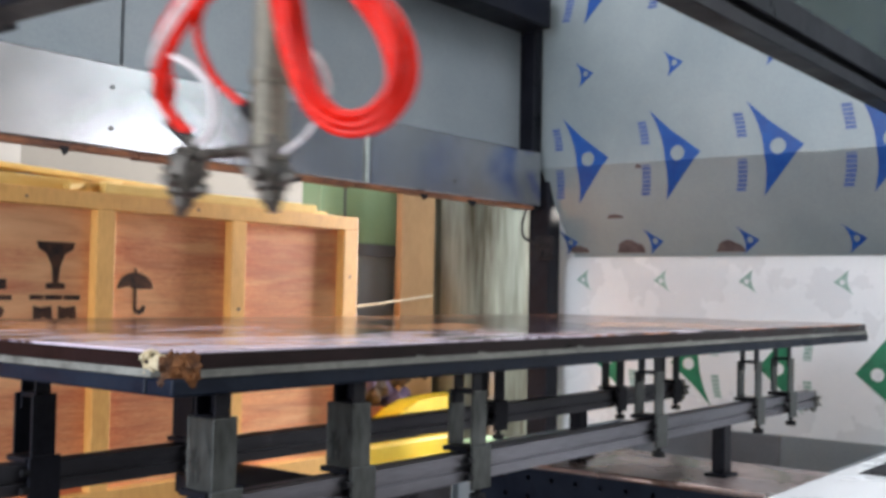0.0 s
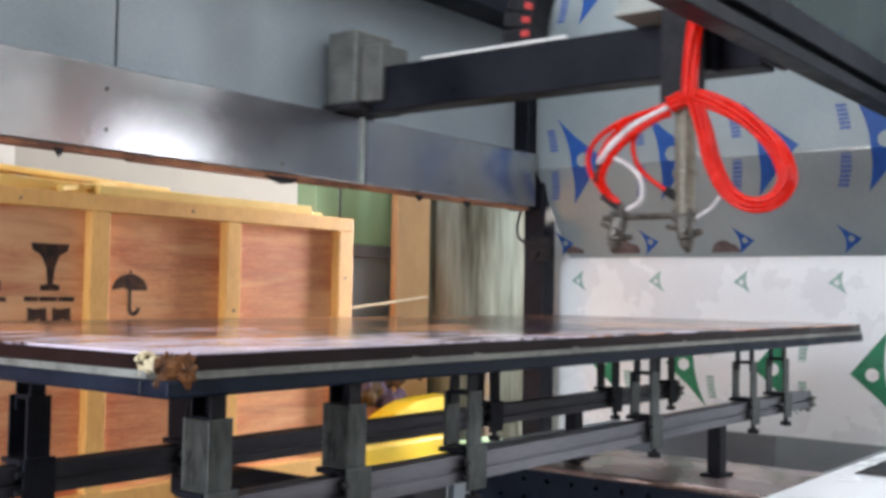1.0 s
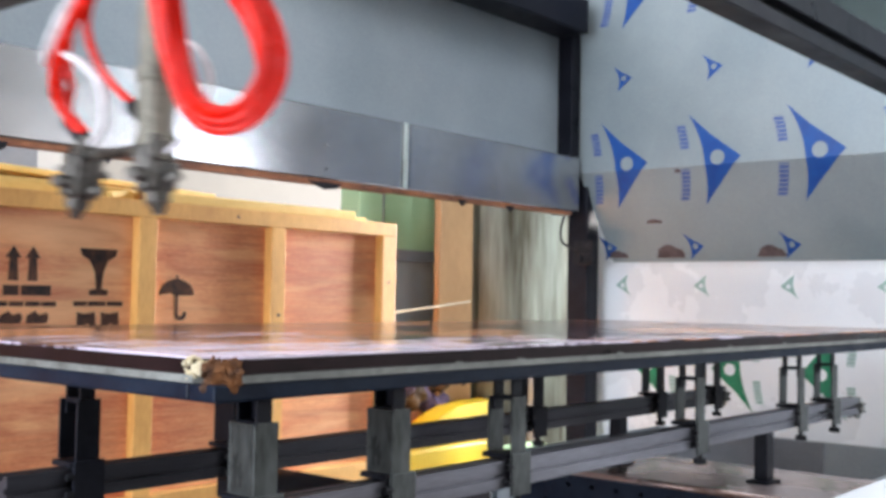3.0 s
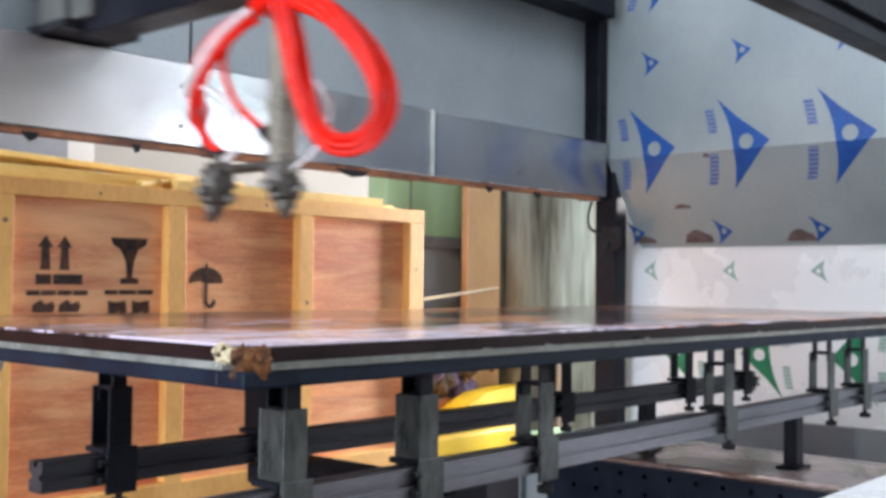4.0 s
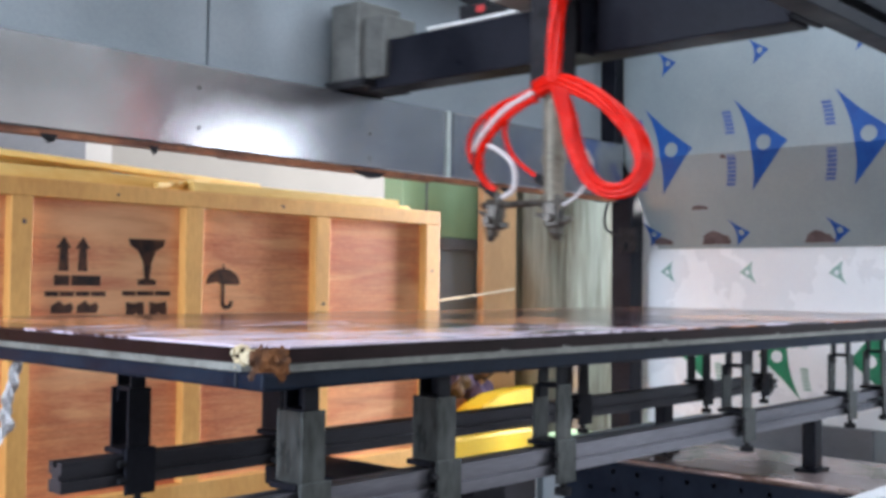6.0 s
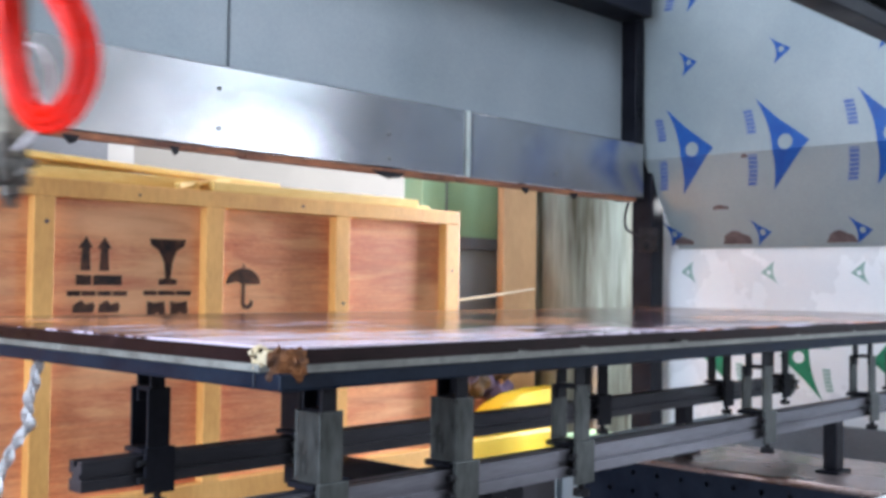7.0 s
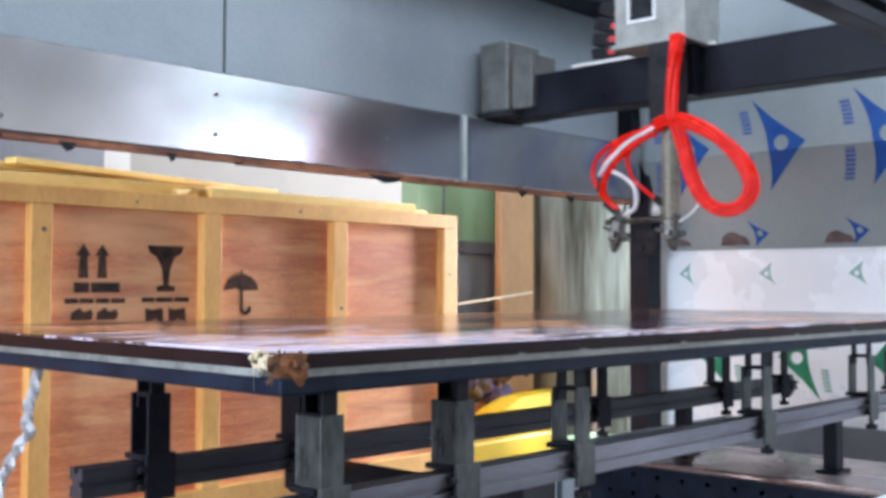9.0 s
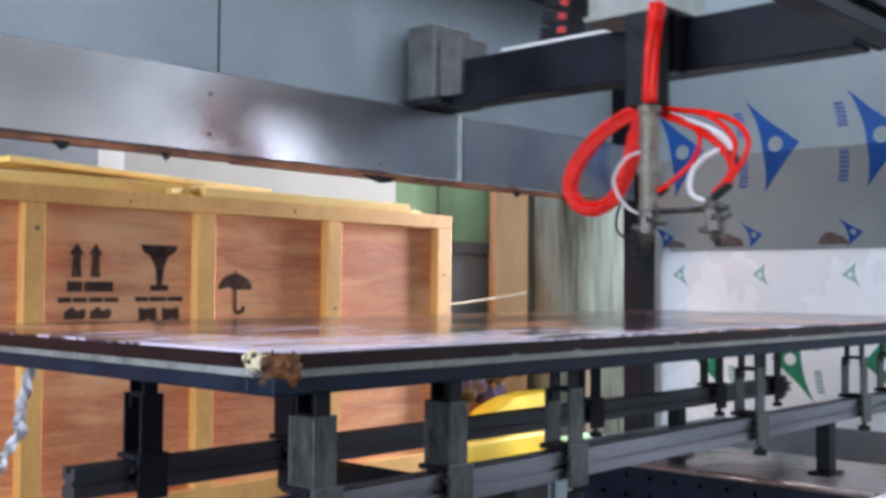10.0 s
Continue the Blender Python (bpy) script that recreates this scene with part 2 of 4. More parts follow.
def wet_board():
    """Dark brown panel under wet, wrinkled spray; ochre patches paint in the crate's reflection."""
    m = material("wet_brown_panel", (0.016, 0.007, 0.011), (0.045, 0.02, 0.026), 0.15, 0, 7, bump=0.0, spread=0.08)
    t = m.node_tree
    b = t.nodes["Principled BSDF"]
    co = t.nodes.new("ShaderNodeTexCoord")
    base = next(l.from_socket for l in t.links if l.to_socket == b.inputs["Base Color"])
    patch = t.nodes.new("ShaderNodeTexNoise")
    patch.inputs["Scale"].default_value, patch.inputs["Detail"].default_value = 3.4, 5
    t.links.new(co.outputs["Object"], patch.inputs["Vector"])
    edge = t.nodes.new("ShaderNodeValToRGB")
    edge.color_ramp.elements[0].position, edge.color_ramp.elements[1].position = 0.5, 0.57
    t.links.new(patch.outputs["Fac"], edge.inputs["Fac"])
    mix = t.nodes.new("ShaderNodeMix")
    mix.data_type = "RGBA"
    t.links.new(edge.outputs["Color"], mix.inputs["Factor"])
    t.links.new(base, mix.inputs["A"])
    mix.inputs["B"].default_value = (0.5, 0.2, 0.08, 1)
    t.links.new(mix.outputs["Result"], b.inputs["Base Color"])
    # pale streaks of overspray and painted glare, thickest near the broken corner
    streak, mp = t.nodes.new("ShaderNodeTexNoise"), t.nodes.new("ShaderNodeMapping")
    mp.inputs["Scale"].default_value = (0.45, 1.3, 1)
    streak.inputs["Scale"].default_value, streak.inputs["Detail"].default_value, streak.inputs["Roughness"].default_value = 9, 6, 0.75
    t.links.new(co.outputs["Object"], mp.inputs["Vector"])
    t.links.new(mp.outputs["Vector"], streak.inputs["Vector"])
    split, fade = t.nodes.new("ShaderNodeSeparateXYZ"), t.nodes.new("ShaderNodeMapRange")
    t.links.new(co.outputs["Object"], split.inputs["Vector"])
    away = t.nodes.new("ShaderNodeMath")
    away.operation = "MULTIPLY_ADD"
    t.links.new(split.outputs["Y"], away.inputs[0])
    away.inputs[1].default_value = 2.2
    t.links.new(split.outputs["X"], away.inputs[2])
    t.links.new(away.outputs[0], fade.inputs["Value"])
    for key, value in (("From Min", 3.6), ("From Max", 6.0), ("To Min", 0.125), ("To Max", -0.14)):
        fade.inputs[key].default_value = value
    total = t.nodes.new("ShaderNodeMath")
    t.links.new(streak.outputs["Fac"], total.inputs[0])
    t.links.new(fade.outputs["Result"], total.inputs[1])
    cover_ = t.nodes.new("ShaderNodeValToRGB")
    cover_.color_ramp.elements[0].position, cover_.color_ramp.elements[1].position = 0.5, 0.57
    t.links.new(total.outputs[0], cover_.inputs["Fac"])
    mix2 = t.nodes.new("ShaderNodeMix")
    mix2.data_type = "RGBA"
    t.links.new(cover_.outputs["Color"], mix2.inputs["Factor"])
    t.links.new(mix.outputs["Result"], mix2.inputs["A"])
    mix2.inputs["B"].default_value = (0.74, 0.66, 0.8, 1)
    t.links.new(mix2.outputs["Result"], b.inputs["Base Color"])
    wrinkle = t.nodes.new("ShaderNodeTexNoise")
    wrinkle.inputs["Scale"].default_value, wrinkle.inputs["Detail"].default_value = 28, 4
    t.links.new(co.outputs["Object"], wrinkle.inputs["Vector"])
    relief = t.nodes.new("ShaderNodeBump")
    relief.inputs["Distance"].default_value = 0.01
    strength = t.nodes.new("ShaderNodeMapRange")
    for key, value in (("From Min", 3.4), ("From Max", 5.6), ("To Min", 0.8), ("To Max", 0.03)):
        strength.inputs[key].default_value = value
    t.links.new(away.outputs[0], strength.inputs["Value"])
    t.links.new(strength.outputs["Result"], relief.inputs["Strength"])
    t.links.new(wrinkle.outputs["Fac"], relief.inputs["Height"])
    t.links.new(relief.outputs["Normal"], b.inputs["Normal"])
    return m


STAINLESS, WET, PLY = stainless(), wet_board(), plywood()
RED_HOSE.node_tree.nodes["Principled BSDF"].inputs["Specular IOR Level"].default_value = 0.2


# ---- mesh helpers ----
def link_mesh(name, bm, mat, smooth=False):
    me = bpy.data.meshes.new(name)
    bmesh.ops.recalc_face_normals(bm, faces=bm.faces)
    bm.to_mesh(me)
    bm.free()
    me.materials.append(mat)
    if smooth:
        for p in me.polygons:
            p.use_smooth = True
    return new(name, me)


def part(name, bm, mat, parent=None, label="", at=None, smooth=False):
    """One mesh object under a thing or a part."""
    ob = link_mesh(name, bm, mat, smooth)
    if parent:
        ob.parent = parent
    if at is not None:
        ob.matrix_basis = at
    return tagged(ob, label)


def thing(name, label, category, m=None, group="", kind=""):
    ob = tagged(new(name), label, category, group, kind)
    if m is not None:
        ob.matrix_basis = m
    return ob


def box(bm, x0, x1, y0, y1, z0, z1, bevel=0.0):
    v = [bm.verts.new(c) for c in ((x0, y0, z0), (x1, y0, z0), (x1, y1, z0), (x0, y1, z0), (x0, y0, z1), (x1, y0, z1), (x1, y1, z1), (x0, y1, z1))]
    f = [bm.faces.new([v[i] for i in q]) for q in ((0, 3, 2, 1), (4, 5, 6, 7), (0, 1, 5, 4), (1, 2, 6, 5), (2, 3, 7, 6), (3, 0, 4, 7))]
    if bevel:
        edges = list({e for face in f for e in face.edges})
        bmesh.ops.bevel(bm, geom=edges, offset=bevel, segments=2, profile=0.5, affect="EDGES")
    return bm


def boxes(*list_of):
    bm = bmesh.new()
    for b in list_of:
        box(bm, *b)
    return bm


def rod(bm, a, b, r, r2=None, n=14):
    """A capped round rod from a to b."""
    a, b = Vector(a), Vector(b)
    turn = (b - a).to_track_quat("Z", "Y").to_matrix()
    rings = []
    for p, rad in ((a, r), (b, r if r2 is None else r2)):
        rings.append([bm.verts.new(p + turn @ Vector((rad * math.cos(k * math.tau / n), rad * math.sin(k * math.tau / n), 0))) for k in range(n)])
    for k in range(n):
        bm.faces.new((rings[0][k], rings[0][(k + 1) % n], rings[1][(k + 1) % n], rings[1][k]))
    bm.faces.new(rings[0][::-1])
    bm.faces.new(rings[1])
    return bm


def spline(points, steps=10):
    """A smooth line through the points."""
    p = [Vector(q) for q in points]
    p = [2 * p[0] - p[1], *p, 2 * p[-1] - p[-2]]
    out = []
    for i in range(1, len(p) - 2):
        for s in range(steps):
            t = s / steps
            out.append(0.5 * (2 * p[i] + (p[i + 1] - p[i - 1]) * t + (2 * p[i - 1] - 5 * p[i] + 4 * p[i + 1] - p[i + 2]) * t * t + (3 * p[i] - p[i - 1] - 3 * p[i + 1] + p[i + 2]) * t ** 3))
    out.append(p[-2])
    return out


def tube(bm, points, r, n=10):
    """A round hose along a line of points."""
    rings, side = [], None
    for i, p in enumerate(points):
        d = (points[min(i + 1, len(points) - 1)] - points[max(i - 1, 0)]).normalized()
        if side is None:
            side = d.orthogonal().normalized()
        side = (side - d * side.dot(d)).normalized()
        up = d.cross(side)
        rings.append([bm.verts.new(p + r * (math.cos(k * math.tau / n) * side + math.sin(k * math.tau / n) * up)) for k in range(n)])
    for q, s in zip(rings, rings[1:]):
        for k in range(n):
            bm.faces.new((q[k], q[(k + 1) % n], s[(k + 1) % n], s[k]))
    bm.faces.new(rings[0][::-1])
    bm.faces.new(rings[-1])
    return bm


def plate(outline, holes, thick, to3d):
    """A flat plate with an outline and holes in 2D, carried into 3D by to3d(u, v, w)."""
    bm = bmesh.new()
    edges = []
    for loop in (outline, *holes):
        v = [bm.verts.new(to3d(a, b, 0)) for a, b in loop]
        edges += [bm.edges.new((v[i], v[(i + 1) % len(v)])) for i in range(len(v))]
    got = bmesh.ops.triangle_fill(bm, edges=edges, use_beauty=True)
    faces = [f for f in got["geom"] if isinstance(f, bmesh.types.BMFace)]
    lifted = bmesh.ops.extrude_face_region(bm, geom=faces)
    step = Vector(to3d(0, 0, thick)) - Vector(to3d(0, 0, 0))
    for g in lifted["geom"]:
        if isinstance(g, bmesh.types.BMVert):
            g.co += step
    return bm


def circle(cx, cy, r, n=20, r2=None):
    return [(cx + r * math.cos(k * math.tau / n), cy + (r2 or r) * math.sin(k * math.tau / n)) for k in range(n)]


# ---- the hall ----
def wall_with_openings(name, axis, place, thick, a0, a1, z0, z1, openings, mat):
    """A wall across axis at place, with rectangular openings (a0, a1, z0, z1)."""
    bm = bmesh.new()
    cuts = sorted({a0, a1, *(o[0] for o in openings), *(o[1] for o in openings)})
    for lo, hi in zip(cuts, cuts[1:]):
        mid = (lo + hi) / 2
        spans, bottom = [], z0
        for o in sorted((o for o in openings if o[0] < mid < o[1]), key=lambda o: o[2]):
            spans.append((bottom, o[2]))
            bottom = o[3]
        spans.append((bottom, z1))
        for s0, s1 in spans:
            if axis == "y":
                box(bm, lo, hi, place, place + thick, s0, s1)
            else:
                box(bm, place, place + thick, lo, hi, s0, s1)
    return tagged(link_mesh(name, bm, mat), kind="structure")


tagged(link_mesh("floor", boxes((-4, 9, -3.4, 6.2, -0.2, 0)), CONCRETE), "grey worn concrete workshop floor", kind="structure")
wall_with_openings("wall_south", "y", -3.4, 0.25, -4, 9, 0, 5, [(5.85, 7.45, 1.95, 3.45)], WALL)
# the west and east openings are added for the unseen lights
wall_with_openings("wall_west", "x", -4, 0.25, -3.15, 6, 0, 5, [(0.1, 4.7, 2.5, 4.1), (0.8, 3.0, 0, 2.2)], WALL_DIM)
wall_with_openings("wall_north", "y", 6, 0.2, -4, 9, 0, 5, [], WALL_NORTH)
wall_with_openings("wall_east", "x", 8.8, 0.2, -3.15, 6, 0, 5, [(1.3, 3.1, 0.7, 3.3)], WALL)
# the gaps in the unseen roof are added for the overhead lights
roof = bmesh.new()
for x0, x1, y0, y1 in ((-4, 9, -3.4, -0.8), (-4, 1.9, -0.8, 1.2), (4.9, 9, -0.8, 1.2), (-4, 9, 1.2, 3.5), (-4, 2, 3.5, 4.9), (6.4, 9, 3.5, 4.9), (-4, 9, 4.9, 6.2)):
    box(roof, x0, x1, y0, y1, 5, 5.1)
tagged(link_mesh("ceiling", roof, CEILING), kind="structure")


# ---- the spray machine's housing ----
RX0, RX1 = 0.1, 4.2     # its length
DUCT_Y = 2.68


def rear_band():
    """Folded stainless cover strips below the rear rail, with fixings."""
    cover = thing("rail_cover", "brushed stainless cover strip along the rear rail, smeared and dented", "rail cover")
    for x0, x1 in ((RX0, 2.983), (2.987, 4.15)):
        bm = bmesh.new()
        y, b = DUCT_Y, 0.006
        prof = [(y + 0.1, 1.792), (y + b, 1.792), (y, 1.792 - b), (y, 1.541 + b), (y + b, 1.541), (y + 0.1, 1.541)]
        n = max(2, int((x1 - x0) / 0.15))
        rows = []
        for i in range(n + 1):
            x = x0 + (x1 - x0) * i / n
            rows.append([bm.verts.new((x, p, q)) for p, q in prof])
        for q, s in zip(rows, rows[1:]):
            for k in range(len(prof) - 1):
                bm.faces.new((q[k], q[k + 1], s[k + 1], s[k]))
        bm.faces.new(rows[0])
        bm.faces.new(rows[-1])
        part("strip", bm, STAINLESS, cover)
    part("joint_strip", boxes((2.945, 2.965, DUCT_Y - 0.008, DUCT_Y - 0.0035, 1.545, 1.79)), JOINT, cover, "bright joint between two cover strips")
    for x, z in ((1.85, 1.72), (1.85, 1.6), (2.552, 1.66), (2.552, 1.576), (0.9, 1.7), (3.5, 1.6), (1.2, 1.58)):
        bm = bmesh.new()
        rod(bm, (x, DUCT_Y - 0.005, z), (x, DUCT_Y + 0.001, z), 0.006, n=8)
        part("rivet", bm, BLOCK_STEEL, cover)
    # orange-brown lip under the strip
    bm = bmesh.new()
    for i, (x0, x1) in enumerate(((RX0, 1.2), (1.205, 1.95), (1.955, 2.9), (2.905, 4.1))):
        box(bm, x0, x1, DUCT_Y + 0.004, DUCT_Y + 0.05, 1.522 + 0.004 * (i % 2), 1.54)
    part("lower_lip", bm, BROWN_LIP, cover, "orange-brown lower lip")
    return cover


def tear(cover):
    """Dark torn scraps that hang from the cover's lower lip."""
    for x, w in ((1.38, 0.05), (2.55, 0.16), (1.7, 0.03), (3.3, 0.05), (3.62, 0.06)):
        bm = bmesh.new()
        pts = [(x - w / 2, 1.53), (x - w / 4, 1.515), (x, 1.505), (x + w / 3, 1.512), (x + w / 2, 1.53)]
        v0 = [bm.verts.new((a, DUCT_Y - 0.003, b)) for a, b in pts]
        v1 = [bm.verts.new((a, DUCT_Y + 0.002, b)) for a, b in pts]
        bm.faces.new(v0)
        bm.faces.new(v1[::-1])
        for i in range(len(pts)):
            j = (i + 1) % len(pts)
            bm.faces.new((v0[j], v0[i], v1[i], v1[j]))
        part("scrap", bm, BLACK, cover, "dark torn scrap")


cover = rear_band()
tear(cover)

rear_wall = thing("rear_wall_panel", "tall blue-grey sheet metal panels above the rear rail", "metal panel")
for x0, x1 in ((RX0, 1.935), (1.943, 4.1)):
    bm = bmesh.new()
    box(bm, x0, x1, 2.765, 2.785, 1.78, 2.62, 0.004)
    part("panel", bm, PANEL_GREY, rear_wall)
part("seam_backing", boxes((1.9, 1.98, 2.787, 2.792, 1.78, 2.62)), DARK_STEEL, rear_wall)

rear_beam = thing("rear_top_beam", "dark painted steel beam along the top of the rear panels", "steel beam")
bm = bmesh.new()
box(bm, RX0, 4.095, 2.6, 2.76, 2.345, 2.5, 0.008)
part("beam", bm, DARK_STEEL, rear_beam)

rear_rail_box = thing("rear_rail", "steel box rail behind the stainless cover", "rail")
bm = bmesh.new()
box(bm, RX0, 4.14, 2.69, 2.755, 1.56, 1.775, 0.004)
part("rail", bm, DARK_STEEL, rear_rail_box)


def corner_post(x, y):
    post = thing("machine_post", "dark painted square steel machine post on the floor", "steel post", group="machine posts")
    bm = bmesh.new()
    box(bm, x - 0.05, x + 0.05, y - 0.055, y + 0.055, 0.012, 2.6, 0.006)
    part("column", bm, DARK_STEEL, post)
    part("foot_plate", boxes((x - 0.1, x + 0.1, y - 0.1, y + 0.1, 0, 0.012)), DARK_STEEL, post)
    return post


post = corner_post(4.255, 2.72)
bm = bmesh.new()
for p, q, r in (((4.17, 2.66, 1.37), (4.2, 2.66, 1.37), 0.028), ((4.16, 2.69, 1.33), (4.2, 2.69, 1.33), 0.02), ((4.165, 2.63, 1.32), (4.2, 2.63, 1.32), 0.016)):
    rod(bm, p, q, r, n=10)
box(bm, 4.175, 4.203, 2.62, 2.72, 1.3, 1.41)
part("valve", bm, BLACK, post, "small black valve block with fittings")
bm = bmesh.new()
tube(bm, spline([(4.18, 2.77, 1.55), (4.17, 2.79, 1.46), (4.165, 2.77, 1.4), (4.175, 2.7, 1.37)]), 0.006, 8)
part("air_line", bm, BLACK, post, "thin black air line")
bm = bmesh.new()
box(bm, 4.1, 4.16, 2.69, 2.8, 1.53, 2.6, 0.004)
part("side_strip", bm, DARK_STEEL, post)


# ---- the end wall of film-covered sheets ----
def mark_outline(w, h, n=12):
    """The print's outline: a pointed shape with a hollow back; tip at (w, 0)."""
    pts = [(0.0, h / 2), (0.42 * w, h * 0.265), (w, 0.0), (0.22 * w, -h / 2)]
    for k in range(1, n):
        a = -1 + 2 * k / n
        pts.append((0.11 * w * (1 - a) + 0.2 * w * (1 - a * a), a * h / 2))
    return pts


FOLD_Z, FOLD = 1.722, 0.43


def folded(bm):
    """Bends what lies on the upper sheet at the fold, below which the sheet leans away."""
    bmesh.ops.bisect_plane(bm, geom=bm.verts[:] + bm.edges[:] + bm.faces[:], plane_co=(0, 0, FOLD_Z), plane_no=(0, 0, 1))
    for v in bm.verts:
        v.co.x += FOLD * max(0.0, FOLD_Z - v.co.z)
    return bm


def printed_mark(parent, mat, text_mat, x, y, z, w, h, flip=1, bars=True, bend=lambda bm: bm):
    """One print on a sheet that faces the machine's inside; flip=-1 turns it half round."""
    to3d = lambda u, v, k: (x - k, y - flip * u, z + flip * v)
    part("printed_mark", bend(plate(mark_outline(w, h), [circle(0.56 * w, 0, 0.135 * w, 18)], 0.0012, to3d)), mat, parent)
    if bars:
        for v0, v1 in ((0.12, 0.4), (-0.44, -0.1)):
            bm = bmesh.new()
            s = v0
            while s < v1 - 0.01:
                e = min(s + 0.045, v1)
                k = 0.5 * (s + e)
                off = -0.2 * w + 0.16 * w * (1 - (2 * k) ** 2) - 0.02 * w
                a, b = to3d(off - 0.085 * w, s * h, 0), to3d(off + 0.085 * w, (e - 0.011) * h, 0.001)
                box(bm, min(a[0], b[0]), max(a[0], b[0]), min(a[1], b[1]), max(a[1], b[1]), min(a[2], b[2]), max(a[2], b[2]))
                s = e
            part("print_bar", bend(bm), text_mat, parent)


upper = thing("upper_sheet", "hanging metal sheet under grey film with rows of blue prints", "metal sheet")
UX = 4.18


def upper_sheet_mesh(z_lo, z_hi, bend):
    """A sheet with a slightly wavy face; its rear edge is cut away towards the bottom."""
    bm = bmesh.new()
    rows = []
    zs = [z_lo + (z_hi - z_lo) * k / 10 for k in range(11)]
    for z in zs:
        y1 = 2.7 - bend * 0.5 * max(0.0, FOLD_Z - z)
        ys = [0.2 + (y1 - 0.2) * k / 12 for k in range(13)]
        rows.append([bm.verts.new((UX + bend * max(0.0, FOLD_Z - z), y, z)) for y in ys])
    for a, b in zip(rows, rows[1:]):
        for k in range(12):
            bm.faces.new((a[k], a[k + 1], b[k + 1], b[k]))
    faces = bm.faces[:]
    got = bmesh.ops.extrude_face_region(bm, geom=faces)
    for g in got["geom"]:
        if isinstance(g, bmesh.types.BMVert):
            g.co.x += 0.003
    return bm


part("sheet", upper_sheet_mesh(FOLD_Z, 2.9, 0), FILM_GREY, upper)
part("lower_sheet", upper_sheet_mesh(1.318, FOLD_Z - 0.0004, FOLD), FILM_GREY, upper)
for k in range(5):
    y = 2.582 - 0.436 * k
    printed_mark(upper, PRINT_BLUE, PRINT_TEXT, UX, y, 1.752, 0.239, 0.385, bend=folded)
    printed_mark(upper, PRINT_BLUE, PRINT_TEXT, UX, y - 0.05, 2.56, 0.239, 0.385)
    printed_mark(upper, PRINT_BLUE, PRINT_TEXT, UX, y - 0.062, 2.14, 0.095, 0.115, bars=False)
    printed_mark(upper, PRINT_BLUE, PRINT_TEXT, UX, y + 0.09, 1.385, 0.095, 0.115, bars=False, bend=folded)
for y, z, w, h in ((2.31, 1.34, 0.14, 0.07), (1.84, 1.34, 0.13, 0.06), (2.36, 1.49, 0.08, 0.022), (1.0, 1.35, 0.14, 0.07), (2.58, 1.34, 0.1, 0.04), (2.2, 1.7, 0.03, 0.02)):
    pts = [(w * 0.5 * math.cos(a) * (1 + 0.25 * noise.noise((a * 2, y, 0))), 0.7 * h * max(-0.1, math.sin(a)) * (1 + 0.3 * noise.noise((a * 3, z, 5)))) for a in [math.tau * k / 18 for k in range(18)]]
    part("stain", folded(plate(pts, [], 0.0016, lambda u, v, k: (UX - k, y - u, z + v))), RUST, upper, "brown stain along the lower edge")

lower = thing("lower_sheet_wall", "bright white film-covered sheet with green prints behind the conveyor's end", "metal sheet")
LX = 4.372
bm = bmesh.new()
box(bm, LX, LX + 0.003, 0.0, 2.85, 0.35, 1.5)
part("sheet", bm, FILM_WHITE, lower)
for k in range(6):
    y = 2.532 - 0.398 * k
    printed_mark(lower, PRINT_PALE_GREEN, PRINT_PALE_GREEN, LX, y, 1.211, 0.079, 0.1, flip=-1, bars=False)
    printed_mark(lower, PRINT_GREEN, PRINT_PALE_GREEN, LX, y - 0.201, 0.85, 0.193, 0.36, flip=-1)


# ---- the machine's front rail ----
front_rail = thing("front_rail", "dark painted steel rail beam along the machine's front top", "rail beam")
bm = bmesh.new()
box(bm, RX0, 4.16, 1.02, 1.09, 1.797, 1.836, 0.004)
part("beam", bm, DARK_STEEL, front_rail)
part("groove", boxes((RX0, 4.16, 1.05, 1.085, 1.8365, 1.8615)), BLACK, front_rail)
bm = bmesh.new()
box(bm, RX0, 4.16, 1.018, 1.09, 1.862, 1.938, 0.004)
part("upper_flange", bm, DARK_STEEL, front_rail)
bm = bmesh.new()
box(bm, RX0, 4.16, 1.03, 1.036, 1.939, 2.62)
pane = part("front_panel", bm, FROSTED, front_rail, "frosted grey-green translucent panel")
pane.visible_shadow = False


# ---- conveyor ----
def rail_profile(x0, x1, y, mat, name, label):
    """An aluminium profile rail with slots along its sides, from its lower edge at 0.808 to 0.857 m."""
    ob = thing(name, label, "conveyor rail", group="conveyor rails")
    w, z0, z1, s, d = 0.02, 0.808, 0.857, 0.005, 0.009
    zm = (z0 + z1) / 2
    pts = [(-w, z0), (w, z0), (w, zm - s), (w - d, zm - s), (w - d, zm + s), (w, zm + s), (w, z1), (s, z1), (s, z1 - d), (-s, z1 - d), (-s, z1), (-w, z1), (-w, zm + s), (-w + d, zm + s), (-w + d, zm - s), (-w, zm - s)]
    bm = bmesh.new()
    ends = [[bm.verts.new((x, y + a, b)) for a, b in pts] for x in (x0, x1)]
    for k in range(len(pts)):
        j = (k + 1) % len(pts)
        bm.faces.new((ends[0][k], ends[0][j], ends[1][j], ends[1][k]))
    bm.faces.new(ends[0][::-1])
    bm.faces.new(ends[1])
    part("profile", bm, mat, ob)
    return ob


def star_knob(parent, x, y, z):
    pts = []
    for k in range(16):
        a, r = k * math.tau / 16, 0.036 if k % 2 else 0.024
        pts.append((r * math.cos(a), r * math.sin(a)))
    part("star_knob", plate(pts, [], 0.03, lambda u, v, k: (x + k, y + u, z + v)), BLOCK_STEEL, parent, "star-shaped hand knob")


